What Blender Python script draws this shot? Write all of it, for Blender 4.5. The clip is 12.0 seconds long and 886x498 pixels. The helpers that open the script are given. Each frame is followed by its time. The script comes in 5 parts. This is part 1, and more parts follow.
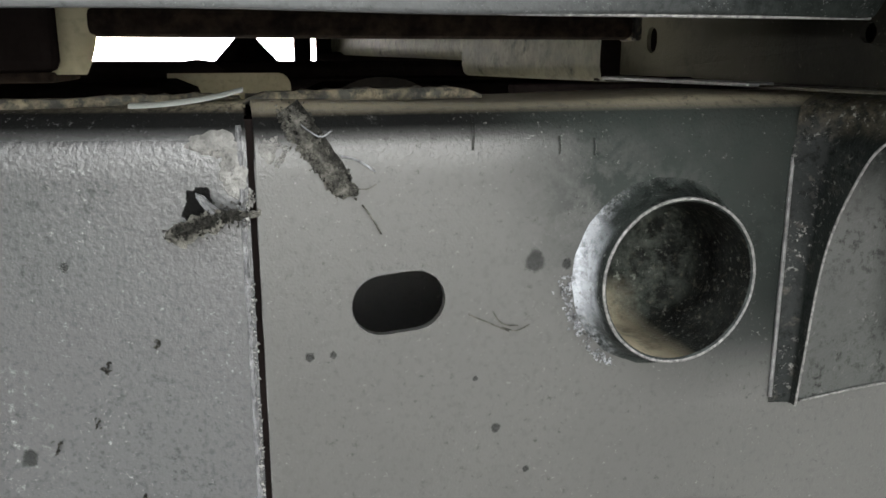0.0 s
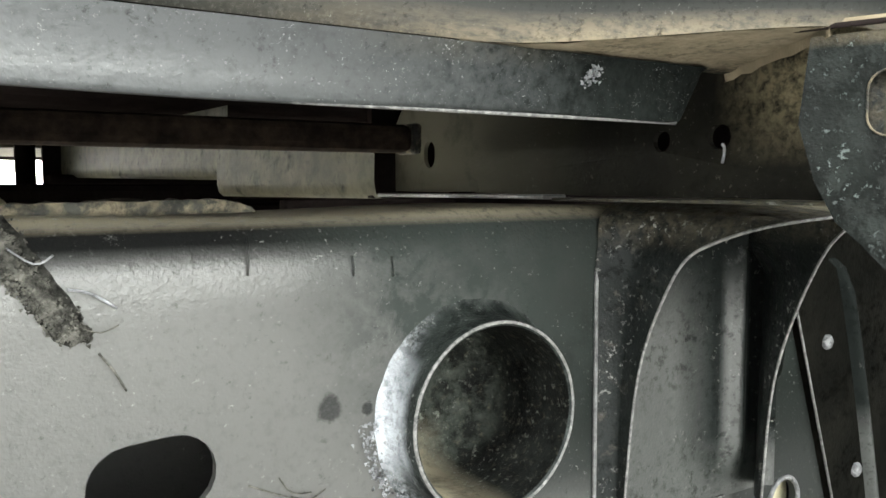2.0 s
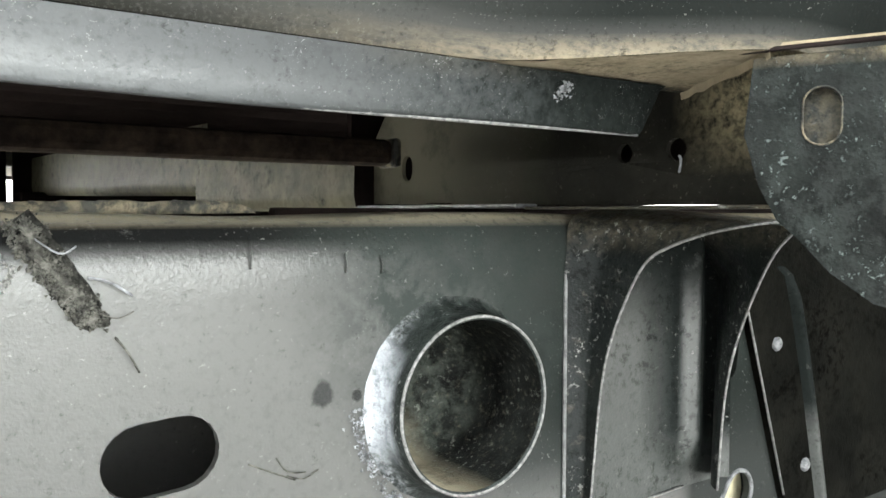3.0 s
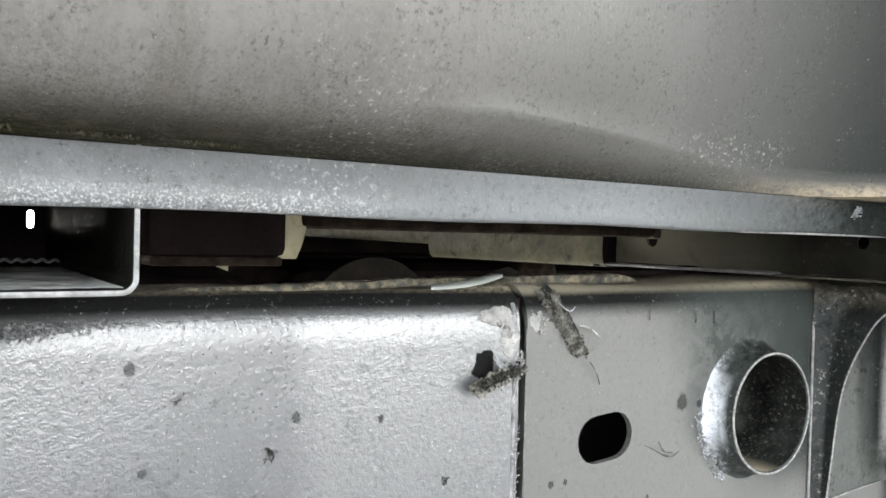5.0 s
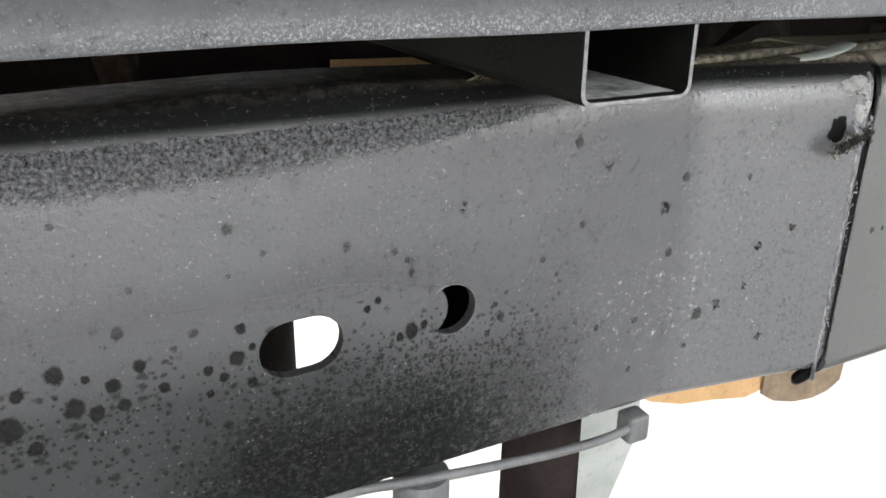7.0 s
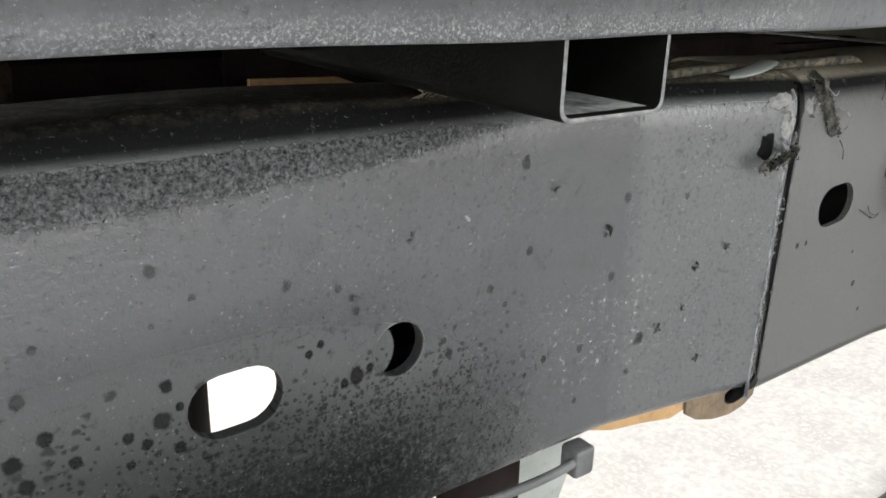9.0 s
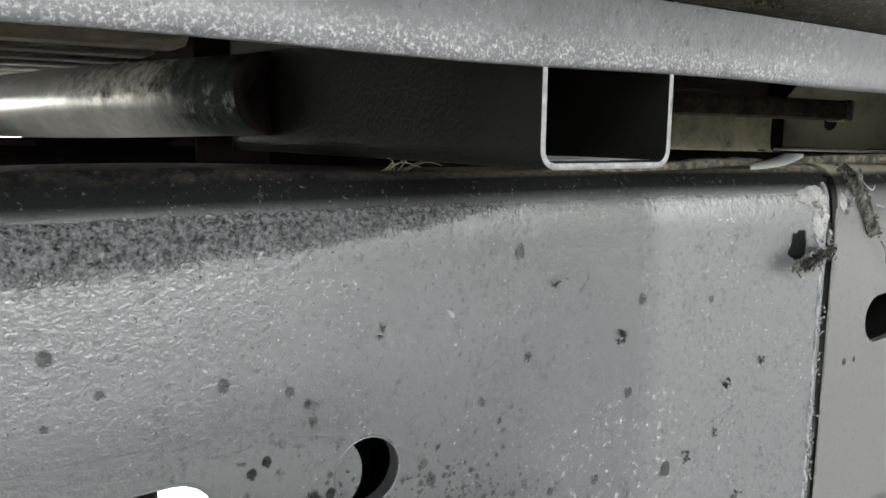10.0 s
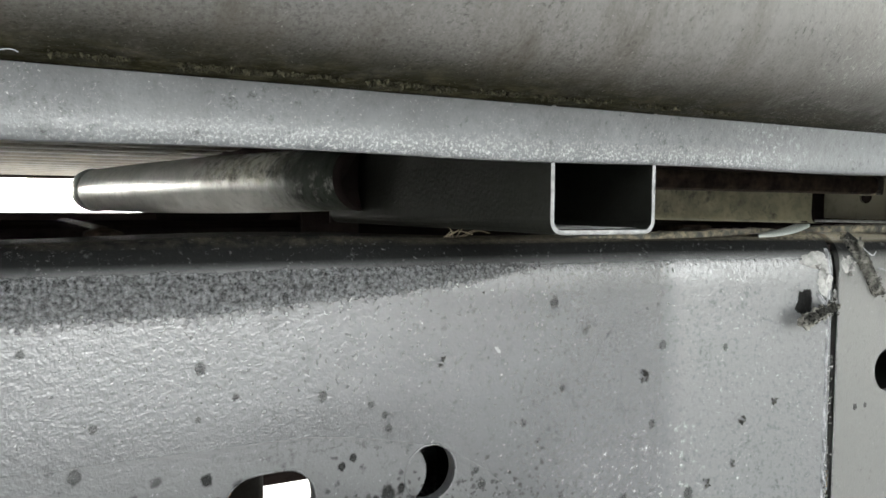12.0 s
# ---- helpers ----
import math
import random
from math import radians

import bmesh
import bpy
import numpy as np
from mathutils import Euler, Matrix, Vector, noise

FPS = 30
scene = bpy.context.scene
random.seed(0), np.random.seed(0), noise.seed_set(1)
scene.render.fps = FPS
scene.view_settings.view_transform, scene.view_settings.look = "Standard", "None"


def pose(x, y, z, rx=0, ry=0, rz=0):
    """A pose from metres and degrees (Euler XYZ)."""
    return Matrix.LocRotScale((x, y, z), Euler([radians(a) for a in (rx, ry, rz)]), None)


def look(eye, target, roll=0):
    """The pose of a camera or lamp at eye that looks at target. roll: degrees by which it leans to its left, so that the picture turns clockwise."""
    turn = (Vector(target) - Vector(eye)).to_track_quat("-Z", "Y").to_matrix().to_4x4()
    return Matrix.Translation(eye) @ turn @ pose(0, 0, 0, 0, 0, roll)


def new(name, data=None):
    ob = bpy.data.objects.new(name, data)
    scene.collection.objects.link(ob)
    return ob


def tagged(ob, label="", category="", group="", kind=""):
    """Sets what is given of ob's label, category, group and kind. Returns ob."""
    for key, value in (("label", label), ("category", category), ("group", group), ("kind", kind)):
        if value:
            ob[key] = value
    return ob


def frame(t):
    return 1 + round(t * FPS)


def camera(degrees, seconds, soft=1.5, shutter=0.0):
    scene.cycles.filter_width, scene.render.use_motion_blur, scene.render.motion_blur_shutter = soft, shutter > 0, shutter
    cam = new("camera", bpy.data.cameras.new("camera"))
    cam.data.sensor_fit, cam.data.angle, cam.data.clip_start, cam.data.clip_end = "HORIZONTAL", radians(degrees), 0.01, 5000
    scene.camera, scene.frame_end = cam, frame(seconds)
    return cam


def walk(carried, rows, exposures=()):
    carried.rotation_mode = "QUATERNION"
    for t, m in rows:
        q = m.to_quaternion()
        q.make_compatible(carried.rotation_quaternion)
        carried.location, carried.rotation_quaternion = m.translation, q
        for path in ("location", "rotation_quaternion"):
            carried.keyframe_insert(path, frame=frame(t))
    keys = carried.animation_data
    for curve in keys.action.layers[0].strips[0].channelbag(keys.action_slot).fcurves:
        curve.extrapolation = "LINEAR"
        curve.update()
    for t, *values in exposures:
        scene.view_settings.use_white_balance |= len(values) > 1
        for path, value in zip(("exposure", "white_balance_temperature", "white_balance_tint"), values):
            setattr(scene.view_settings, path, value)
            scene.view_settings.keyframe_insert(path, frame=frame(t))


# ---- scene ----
cam = camera(57.4, 12.0, soft=1.6)
PATH = [
    (0, (0.045, 0.016, 0.501), (0.551, 1.897, 0.045), -0.1),
    (0.5, (0.065, 0.025, 0.501), (0.804, 1.855, 0.178), -0.1),
    (1, (0.078, 0.032, 0.514), (0.98, 1.805, 0.303), -0.2),
    (1.5, (0.07, 0.051, 0.503), (1.056, 1.783, 0.338), -0.2),
    (2, (0.055, 0.073, 0.494), (1.126, 1.756, 0.341), -0.2),
    (2.5, (0.034, 0.077, 0.491), (1.148, 1.734, 0.378), -0.2),
    (2.7, (0.038, 0.07, 0.486), (1.164, 1.72, 0.381), -0.0),
    (4.3, (-0.065, 0.01, 0.493), (1.183, 1.573, 0.492), 0.5),
    (4.5, (-0.095, 0.007, 0.498), (1.158, 1.566, 0.495), 0.9),
    (5, (-0.186, 0.013, 0.509), (0.889, 1.699, 0.477), 1.4),
    (5.5, (-0.228, 0.041, 0.525), (0.682, 1.818, 0.406), 1.3),
    (6, (-0.247, 0.058, 0.528), (0.548, 1.849, 0.13), 0.8),
    (6.5, (-0.266, 0.056, 0.531), (0.496, 1.799, -0.086), 1.1),
    (6.7, (-0.299, 0.048, 0.54), (0.491, 1.751, -0.148), 1.0),
    (8.3, (-0.394, 0.045, 0.547), (0.745, 1.519, -0.18), 1.8),
    (8.5, (-0.384, 0.047, 0.549), (0.752, 1.536, -0.153), 1.7),
    (9, (-0.353, 0.087, 0.533), (0.787, 1.593, -0.124), 1.7),
    (9.5, (-0.322, 0.09, 0.532), (0.829, 1.638, 0.003), 1.5),
    (10, (-0.314, 0.109, 0.498), (0.818, 1.734, 0.216), 0.8),
    (10.5, (-0.317, 0.102, 0.499), (0.783, 1.77, 0.393), 0.5),
    (11, (-0.312, 0.103, 0.497), (0.755, 1.789, 0.633), 0.3),
    (11.5, (-0.322, 0.086, 0.493), (0.71, 1.797, 0.558), 0.4),
    (12, (-0.347, 0.034, 0.499), (0.618, 1.783, 0.394), 0.5),
]
EXPOSURES = [(0.0, 3.72, 6700, 8),
             (0.5, 4.06, 6780, 6),
             (1.0, 4.18, 6850, 5),
             (2.5, 4.42, 6650, 4),
             (4.5, 4.68, 6500, 8),
             (5.5, 4.50, 6480, 9),
             (6.0, 4.50, 6500, 9),
             (6.7, 4.20, 6520, 11),
             (8.3, 3.40, 6600, 10),
             (9.0, 3.66, 6600, 9),
             (9.5, 3.80, 6550, 8),
             (10.5, 4.48, 6600, 7),
             (11.2, 4.56, 6600, 7),
             (12.0, 4.36, 6560, 6)]
walk(cam, [(t, look(eye, target, roll)) for t, eye, target, roll in PATH], EXPOSURES)

# ---- light ----
world = bpy.data.worlds.new("sky")
scene.world = world
world.use_nodes = True
wn, wl = world.node_tree.nodes, world.node_tree.links
wn.clear()
SUN_UP, SUN_FROM = 21.0, -12.0  # degrees: height, and turn from +y clockwise
sky = wn.new("ShaderNodeTexSky")
sky.sky_type, sky.sun_disc = "NISHITA", False
sky.sun_elevation, sky.sun_rotation = radians(SUN_UP), radians(SUN_FROM)
tone = wn.new("ShaderNodeHueSaturation")
tone.inputs["Saturation"].default_value = 0.10
back = wn.new("ShaderNodeBackground")
back.inputs["Strength"].default_value = 0.13
wout = wn.new("ShaderNodeOutputWorld")
wl.new(sky.outputs[0], tone.inputs["Color"])
wl.new(tone.outputs[0], back.inputs["Color"])
wl.new(back.outputs[0], wout.inputs["Surface"])
lamp = bpy.data.lights.new("sun", "SUN")
lamp.energy, lamp.angle, lamp.color = 0.75, radians(3.0), (1.0, 0.95, 0.88)
sun = new("sun", lamp)
sx, sy, sz = math.sin(radians(SUN_FROM)) * math.cos(radians(SUN_UP)), math.cos(radians(SUN_FROM)) * math.cos(radians(SUN_UP)), math.sin(radians(SUN_UP))
sun.matrix_world = look((sx * 20, sy * 20, sz * 20), (0, 0, 0))


# ---- materials ----
def surface(name, light, dark, rough=(0.35, 0.6), scale=14.0, grain=900.0, bump=0.25, depth=0.0006,
            metal=0.0, specks=None, lumps=None, dirt=None, zones=(), spec=0.5, pits=None, spatter=(), tone=None, wrinkle=None):
    """A worn surface: two tones in broad and fine noise, fine relief, and if given bright specks (colour, scale, edge),
    lumps (scale, strength), a dirt colour that lies in patches (colour, scale, edge), and zones of settled dirt, wear,
    and painted light and shade:
    (colour, {axis: (start, full, full, end)}, noise scale, edge); spatter: drops on an upright face
    (colour, drops a metre, smallest and largest drop in cells, share of cells, box as for zones)."""
    m = bpy.data.materials.new(name)
    m.use_nodes = True
    n, l = m.node_tree.nodes, m.node_tree.links
    bsdf = n["Principled BSDF"]
    co = n.new("ShaderNodeTexCoord").outputs["Object"]

    def noise_at(s, detail=4.0, dist=0.0, rugged=0.5):
        t = n.new("ShaderNodeTexNoise")
        t.inputs["Roughness"].default_value = rugged
        t.inputs["Scale"].default_value, t.inputs["Detail"].default_value = s, detail
        t.inputs["Distortion"].default_value = dist * 0.3
        l.new(co, t.inputs["Vector"])
        return t.outputs["Fac"]

    def ramp(fac, lo, hi):
        r = n.new("ShaderNodeMapRange")
        r.inputs["From Min"].default_value, r.inputs["From Max"].default_value = lo, hi
        l.new(fac, r.inputs["Value"])
        return r.outputs["Result"]

    def blend(fac, a, b):
        x = n.new("ShaderNodeMix")
        x.data_type = "RGBA"
        l.new(fac, x.inputs["Factor"])
        for sock, v in ((x.inputs["A"], a), (x.inputs["B"], b)):
            if isinstance(v, tuple):
                sock.default_value = (*v, 1)
            else:
                l.new(v, sock)
        return x.outputs["Result"]

    def times(a, k):
        q = n.new("ShaderNodeMath")
        q.operation = "MULTIPLY"
        l.new(a, q.inputs[0])
        if isinstance(k, float):
            q.inputs[1].default_value = k
        else:
            l.new(k, q.inputs[1])
        return q.outputs[0]

    broad, fine = noise_at(scale, 6.0, 0.0, 0.62), noise_at(grain * 0.4, 3.0)
    colour = blend(ramp(broad, 0.36, 0.64), dark, light)
    if tone:     # a second colour from one place on: (colour, axis, start, full)
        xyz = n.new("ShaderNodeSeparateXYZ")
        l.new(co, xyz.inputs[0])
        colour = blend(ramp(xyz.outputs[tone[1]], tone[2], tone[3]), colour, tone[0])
    mid = tuple(0.5 * (a + b) * 0.62 for a, b in zip(light, dark))
    colour = blend(times(ramp(fine, 0.52, 0.72), 0.55), colour, mid)
    rough_fac = ramp(broad, 0.2, 0.8)
    rr = n.new("ShaderNodeMapRange")
    rr.inputs["To Min"].default_value, rr.inputs["To Max"].default_value = rough
    l.new(rough_fac, rr.inputs["Value"])
    rough_out = rr.outputs["Result"]
    if dirt:
        patch = times(ramp(noise_at(dirt[1], 8.0, 0.6, 0.7), dirt[2], dirt[2] + 0.14), ramp(noise_at(grain * 0.25, 4.0), 0.25, 0.6))
        colour = blend(patch, colour, dirt[0])
        x = n.new("ShaderNodeMath")
        x.operation = "MAXIMUM"
        l.new(rough_out, x.inputs[0])
        l.new(times(patch, 0.85), x.inputs[1])
        rough_out = x.outputs[0]
    gloss = None
    for tint, box_, ns, edge, *streak in zones:
        xyz = n.new("ShaderNodeSeparateXYZ")
        l.new(co, xyz.inputs[0])
        field = noise_at(ns * 0.45, 9.0, 0.5, 0.74)
        if streak:
            mp = n.new("ShaderNodeMapping")
            mp.inputs["Scale"].default_value = streak[0]
            l.new(co, mp.inputs["Vector"])
            l.new(mp.outputs[0], field.node.inputs["Vector"])
        mask = ramp(field, edge, edge + 0.24)
        for axis, (a0, a1, c0, c1) in box_.items():
            for lo, hi in ((a0, a1), (c1, c0)):
                if lo != hi:
                    mask = times(mask, ramp(xyz.outputs[axis], lo, hi))
        colour = blend(mask, colour, tint)
        dull = n.new("ShaderNodeMapRange")      # a zone takes the gloss away
        dull.inputs["To Min"].default_value, dull.inputs["To Max"].default_value = 1.0, 0.06 if max(tint) < 0.013 else 0.35
        l.new(mask, dull.inputs["Value"])
        gloss = times(dull.outputs["Result"], gloss if gloss else spec)
        x = n.new("ShaderNodeMath")
        x.operation = "MAXIMUM"
        l.new(rough_out, x.inputs[0])
        l.new(times(mask, 0.85), x.inputs[1])
        rough_out = x.outputs[0]
    for tint, per, small, large, share, box_ in spatter:
        xyz = n.new("ShaderNodeSeparateXYZ")
        l.new(co, xyz.inputs[0])
        flat = n.new("ShaderNodeCombineXYZ")
        l.new(xyz.outputs["X"], flat.inputs["X"])
        l.new(xyz.outputs["Z"], flat.inputs["Y"])
        warp = n.new("ShaderNodeTexNoise")
        warp.inputs["Scale"].default_value, warp.inputs["Detail"].default_value = per * 1.6, 3.0
        l.new(flat.outputs[0], warp.inputs["Vector"])
        shift = n.new("ShaderNodeVectorMath")
        shift.operation = "MULTIPLY_ADD"
        shift.inputs[1].default_value = (0.9 / per,) * 3
        l.new(warp.outputs["Color"], shift.inputs[0])
        l.new(flat.outputs[0], shift.inputs[2])
        cell = n.new("ShaderNodeTexVoronoi")
        cell.voronoi_dimensions = "2D"
        cell.inputs["Scale"].default_value = per
        l.new(shift.outputs[0], cell.inputs["Vector"])
        pick = n.new("ShaderNodeSeparateColor")
        l.new(cell.outputs["Color"], pick.inputs[0])
        size = n.new("ShaderNodeMapRange")
        size.inputs["To Min"].default_value, size.inputs["To Max"].default_value = small, large
        l.new(pick.outputs[0], size.inputs["Value"])
        drop = n.new("ShaderNodeMapRange")
        l.new(cell.outputs["Distance"], drop.inputs["Value"])
        l.new(size.outputs[0], drop.inputs["From Min"])
        l.new(times(size.outputs[0], 0.40), drop.inputs["From Max"])
        area = None
        for axis, (a0, a1, c0, c1) in box_.items():
            for lo, hi in ((a0, a1), (c1, c0)):
                if lo != hi:
                    side_ = ramp(xyz.outputs[axis], lo, hi)
                    area = times(area, side_) if area else side_
        chance = n.new("ShaderNodeMath")
        chance.operation = "LESS_THAN"
        l.new(pick.outputs[1], chance.inputs[0])
        l.new(times(times(area, ramp(noise_at(22.0, 5.0, 0.0, 0.6), 0.34, 0.60)), share), chance.inputs[1])
        mask = times(times(drop.outputs[0], chance.outputs[0]), 0.82)
        colour = blend(mask, colour, tint)
        dull = n.new("ShaderNodeMapRange")
        dull.inputs["To Min"].default_value, dull.inputs["To Max"].default_value = 1.0, 0.30
        l.new(mask, dull.inputs["Value"])
        gloss = times(dull.outputs["Result"], gloss if gloss else spec)
    if pits:
        spot = times(ramp(noise_at(pits[0] * 0.35, 7.0, 0.3, 0.78), pits[1] - 0.09, pits[1] + 0.01), ramp(noise_at(pits[0] * 0.04, 6.0, 0.0, 0.65), 0.36, 0.64))
        colour = blend(times(spot, 0.75), colour, tuple(v * 0.22 for v in dark))
        dull = n.new("ShaderNodeMapRange")
        dull.inputs["To Min"].default_value, dull.inputs["To Max"].default_value = 1.0, 0.25
        l.new(spot, dull.inputs["Value"])
        gloss = times(dull.outputs["Result"], gloss if gloss else spec)
    if specks:
        dot = ramp(noise_at(specks[1] * 0.6, 6.0, 0.3, 0.72), specks[2] - 0.085, specks[2] - 0.03)
        keep = ramp(noise_at(specks[1] * 0.05, 5.0, 0.0, 0.65), 0.42, 0.62)
        colour = blend(times(dot, keep), colour, specks[0])
    l.new(colour, bsdf.inputs["Base Color"])
    l.new(rough_out, bsdf.inputs["Roughness"])
    bsdf.inputs["Metallic"].default_value = metal
    bsdf.inputs["Specular IOR Level"].default_value = spec
    if gloss:
        l.new(gloss, bsdf.inputs["Specular IOR Level"])
    relief = noise_at(grain, 3.0)
    b = n.new("ShaderNodeBump")
    b.inputs["Strength"].default_value, b.inputs["Distance"].default_value = bump, depth
    l.new(relief, b.inputs["Height"])
    last = b.outputs["Normal"]
    b2 = n.new("ShaderNodeBump")
    b2.inputs["Strength"].default_value = lumps[1] if lumps else 0.25
    b2.inputs["Distance"].default_value = 0.003
    l.new(noise_at(lumps[0] if lumps else 60.0, 4.0), b2.inputs["Height"])
    l.new(last, b2.inputs["Normal"])
    last = b2.outputs["Normal"]
    if wrinkle:     # coarser relief above a height: (scale, depth, start, full)
        xyz = n.new("ShaderNodeSeparateXYZ")
        l.new(co, xyz.inputs[0])
        b3 = n.new("ShaderNodeBump")
        b3.inputs["Strength"].default_value, b3.inputs["Distance"].default_value = 1.0, wrinkle[1]
        l.new(times(noise_at(wrinkle[0], 5.0, 0.4, 0.6), ramp(xyz.outputs["Z"], wrinkle[2], wrinkle[3])), b3.inputs["Height"])
        l.new(last, b3.inputs["Normal"])
        last = b3.outputs["Normal"]
    l.new(last, bsdf.inputs["Normal"])
    return m


TOP_DUST = (0.20, 0.178, 0.132)
SOOT_AND_SHADE = (0.0065, 0.0066, 0.0066)
DROP = (0.0075, 0.0078, 0.0076)
RAIL_L = surface("rail paint", (0.0345, 0.0360, 0.0385), (0.0290, 0.0303, 0.0325), (0.245, 0.28), 9, 1100, 0.35, 0.0004, spec=1.0, pits=(520, 0.65),
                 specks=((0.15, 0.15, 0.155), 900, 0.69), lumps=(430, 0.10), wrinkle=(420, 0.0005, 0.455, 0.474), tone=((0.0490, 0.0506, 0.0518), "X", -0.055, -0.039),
                 zones=(((0.30, 0.30, 0.30), {"X": (-0.125, -0.085, -0.045, -0.015), "Z": (0.325, 0.345, 0.378, 0.398)}, 520, 0.56),
                        ((0.018, 0.0187, 0.0186), {"X": (-2, -2, -0.24, -0.10), "Z": (-1, -1, 0.370, 0.425)}, 30, 0.10),
                        ((0.019, 0.0195, 0.019), {"X": (-0.42, -0.27, -0.17, -0.06), "Z": (0.27, 0.28, 0.318, 0.372)}, 240, 0.30),
                        (SOOT_AND_SHADE, {"X": (-0.33, -0.28, -0.19, -0.10), "Z": (0.27, 0.28, 0.335, 0.374)}, 620, 0.29),
                        (SOOT_AND_SHADE, {"X": (-0.28, -0.25, -0.20, -0.16), "Z": (0.395, 0.405, 0.412, 0.424)}, 850, 0.50),
                        # strip below the top edge: soot with the sill's dark reflection painted in
                        (SOOT_AND_SHADE, {"Z": (0.4705, 0.4775, 1, 1)}, 330, 0.16), (TOP_DUST, {"X": (-0.20, -0.13, 2, 2), "Z": (0.4820, 0.4848, 1, 1)}, 700, 0.33), ((0.045, 0.040, 0.031), {"X": (-2, -2, -0.20, -0.13), "Z": (0.4820, 0.4850, 1, 1)}, 260, 0.44)),
                 spatter=((DROP, 330, 0.28, 0.62, 0.95, {"X": (-0.30, -0.25, -0.16, -0.11), "Z": (0.29, 0.30, 0.355, 0.392)}),
                          (DROP, 620, 0.30, 0.70, 0.95, {"X": (-0.29, -0.24, -0.17, -0.10), "Z": (0.28, 0.29, 0.345, 0.380)}),
                          (DROP, 200, 0.22, 0.58, 0.62, {"X": (-2, -2, -0.29, -0.20), "Z": (0.28, 0.30, 0.372, 0.402)}),
                          (SOOT_AND_SHADE, 420, 0.25, 0.60, 0.55, {"X": (-2, -2, -0.27, -0.20), "Z": (0.28, 0.30, 0.365, 0.395)})))
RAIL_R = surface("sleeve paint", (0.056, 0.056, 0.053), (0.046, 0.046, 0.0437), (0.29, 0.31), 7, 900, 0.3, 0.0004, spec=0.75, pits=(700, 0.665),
                 specks=((0.15, 0.15, 0.145), 900, 0.70), lumps=(700, 0.035), wrinkle=(520, 0.0005, 0.450, 0.472),
                 # dark corner strip, then grime towards the outrigger, both with shade painted in
                 zones=((SOOT_AND_SHADE, {"Z": (0.4690, 0.4770, 0.4815, 0.4840)}, 420, 0.16), ((0.024, 0.026, 0.0245), {"X": (0.205, 0.25, 2, 2), "Z": (0.35, 0.38, 1, 1)}, 60, -0.3), ((0.012, 0.0135, 0.0125), {"X": (0.36, 0.372, 2, 2)}, 60, -0.3),
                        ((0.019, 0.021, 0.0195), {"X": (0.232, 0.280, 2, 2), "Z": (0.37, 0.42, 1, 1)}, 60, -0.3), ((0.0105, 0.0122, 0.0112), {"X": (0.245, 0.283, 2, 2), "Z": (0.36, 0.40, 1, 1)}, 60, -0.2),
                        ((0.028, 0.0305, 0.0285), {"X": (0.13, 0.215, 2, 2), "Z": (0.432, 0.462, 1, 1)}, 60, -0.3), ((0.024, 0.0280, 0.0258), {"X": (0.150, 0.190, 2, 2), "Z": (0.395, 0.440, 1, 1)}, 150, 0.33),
                        (TOP_DUST, {"Z": (0.4805, 0.4846, 1, 1)}, 500, 0.26)))
UNDERSEAL = surface("underseal", (0.150, 0.153, 0.158), (0.010, 0.0104, 0.0110), (0.15, 0.30), 620, 1300, 0.8, 0.0012, lumps=(800, 1.0), spec=0.60)
SILL = surface("sill paint", (0.078, 0.0750, 0.0705), (0.060, 0.0578, 0.0544), (0.36, 0.42), 9, 800, 0.3, 0.0004, spec=0.45, pits=(1500, 0.625),
               specks=((0.20, 0.198, 0.185), 1700, 0.705), lumps=(60, 0.06),
               # darker towards the end bracket: grime with a dimmer reflection painted in
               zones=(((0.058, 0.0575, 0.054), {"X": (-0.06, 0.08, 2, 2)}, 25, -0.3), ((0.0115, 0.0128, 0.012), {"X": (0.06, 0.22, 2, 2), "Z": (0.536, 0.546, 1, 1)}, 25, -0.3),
                      ((0.22, 0.185, 0.13), {"X": (0.10, 0.21, 2, 2), "Z": (-1, -1, 0.5338, 0.5410)}, 900, 0.32, (0.22, 0.8, 1)),
                      ((0.045, 0.0415, 0.0355), {"X": (-2, -2, -0.03, 0.12), "Z": (-1, -1, 0.5335, 0.547)}, 60, 0.25),
                      ((0.0135, 0.0122, 0.0100), {"X": (-2, -2, -0.06, 0.06), "Z": (-1, -1, 0.537, 0.560)}, 2300, 0.47),
                      ((0.014, 0.0135, 0.011), {"X": (-2, -2, 0.08, 0.22), "Z": (-1, -1, 0.533, 0.5440)}, 1500, 0.26),
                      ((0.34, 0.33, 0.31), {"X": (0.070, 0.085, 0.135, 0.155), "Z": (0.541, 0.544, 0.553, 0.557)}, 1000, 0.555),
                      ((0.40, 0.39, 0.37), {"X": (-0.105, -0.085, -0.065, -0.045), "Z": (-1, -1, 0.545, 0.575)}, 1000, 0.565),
                      ((0.038, 0.0335, 0.0265), {"X": (-2, -2, -0.22, 0.0)}, 110, 0.47, (1, 0.35, 0.35)),
                      ((0.0105, 0.0100, 0.0055), {"X": (-2, -2, -0.18, -0.02), "Z": (-1, -1, 0.5342, 0.5410)}, 230, 0.30, (0.6, 1, 1)),
                      ((0.050, 0.045, 0.028), {"X": (-2, -2, -0.12, 0.02), "Z": (-1, -1, 0.5345, 0.5390)}, 420, 0.49, (0.5, 1, 1))))
PAINT = surface("body paint", (0.12, 0.122, 0.12), (0.10, 0.102, 0.10), (0.25, 0.35), 6, 400, 0.1)
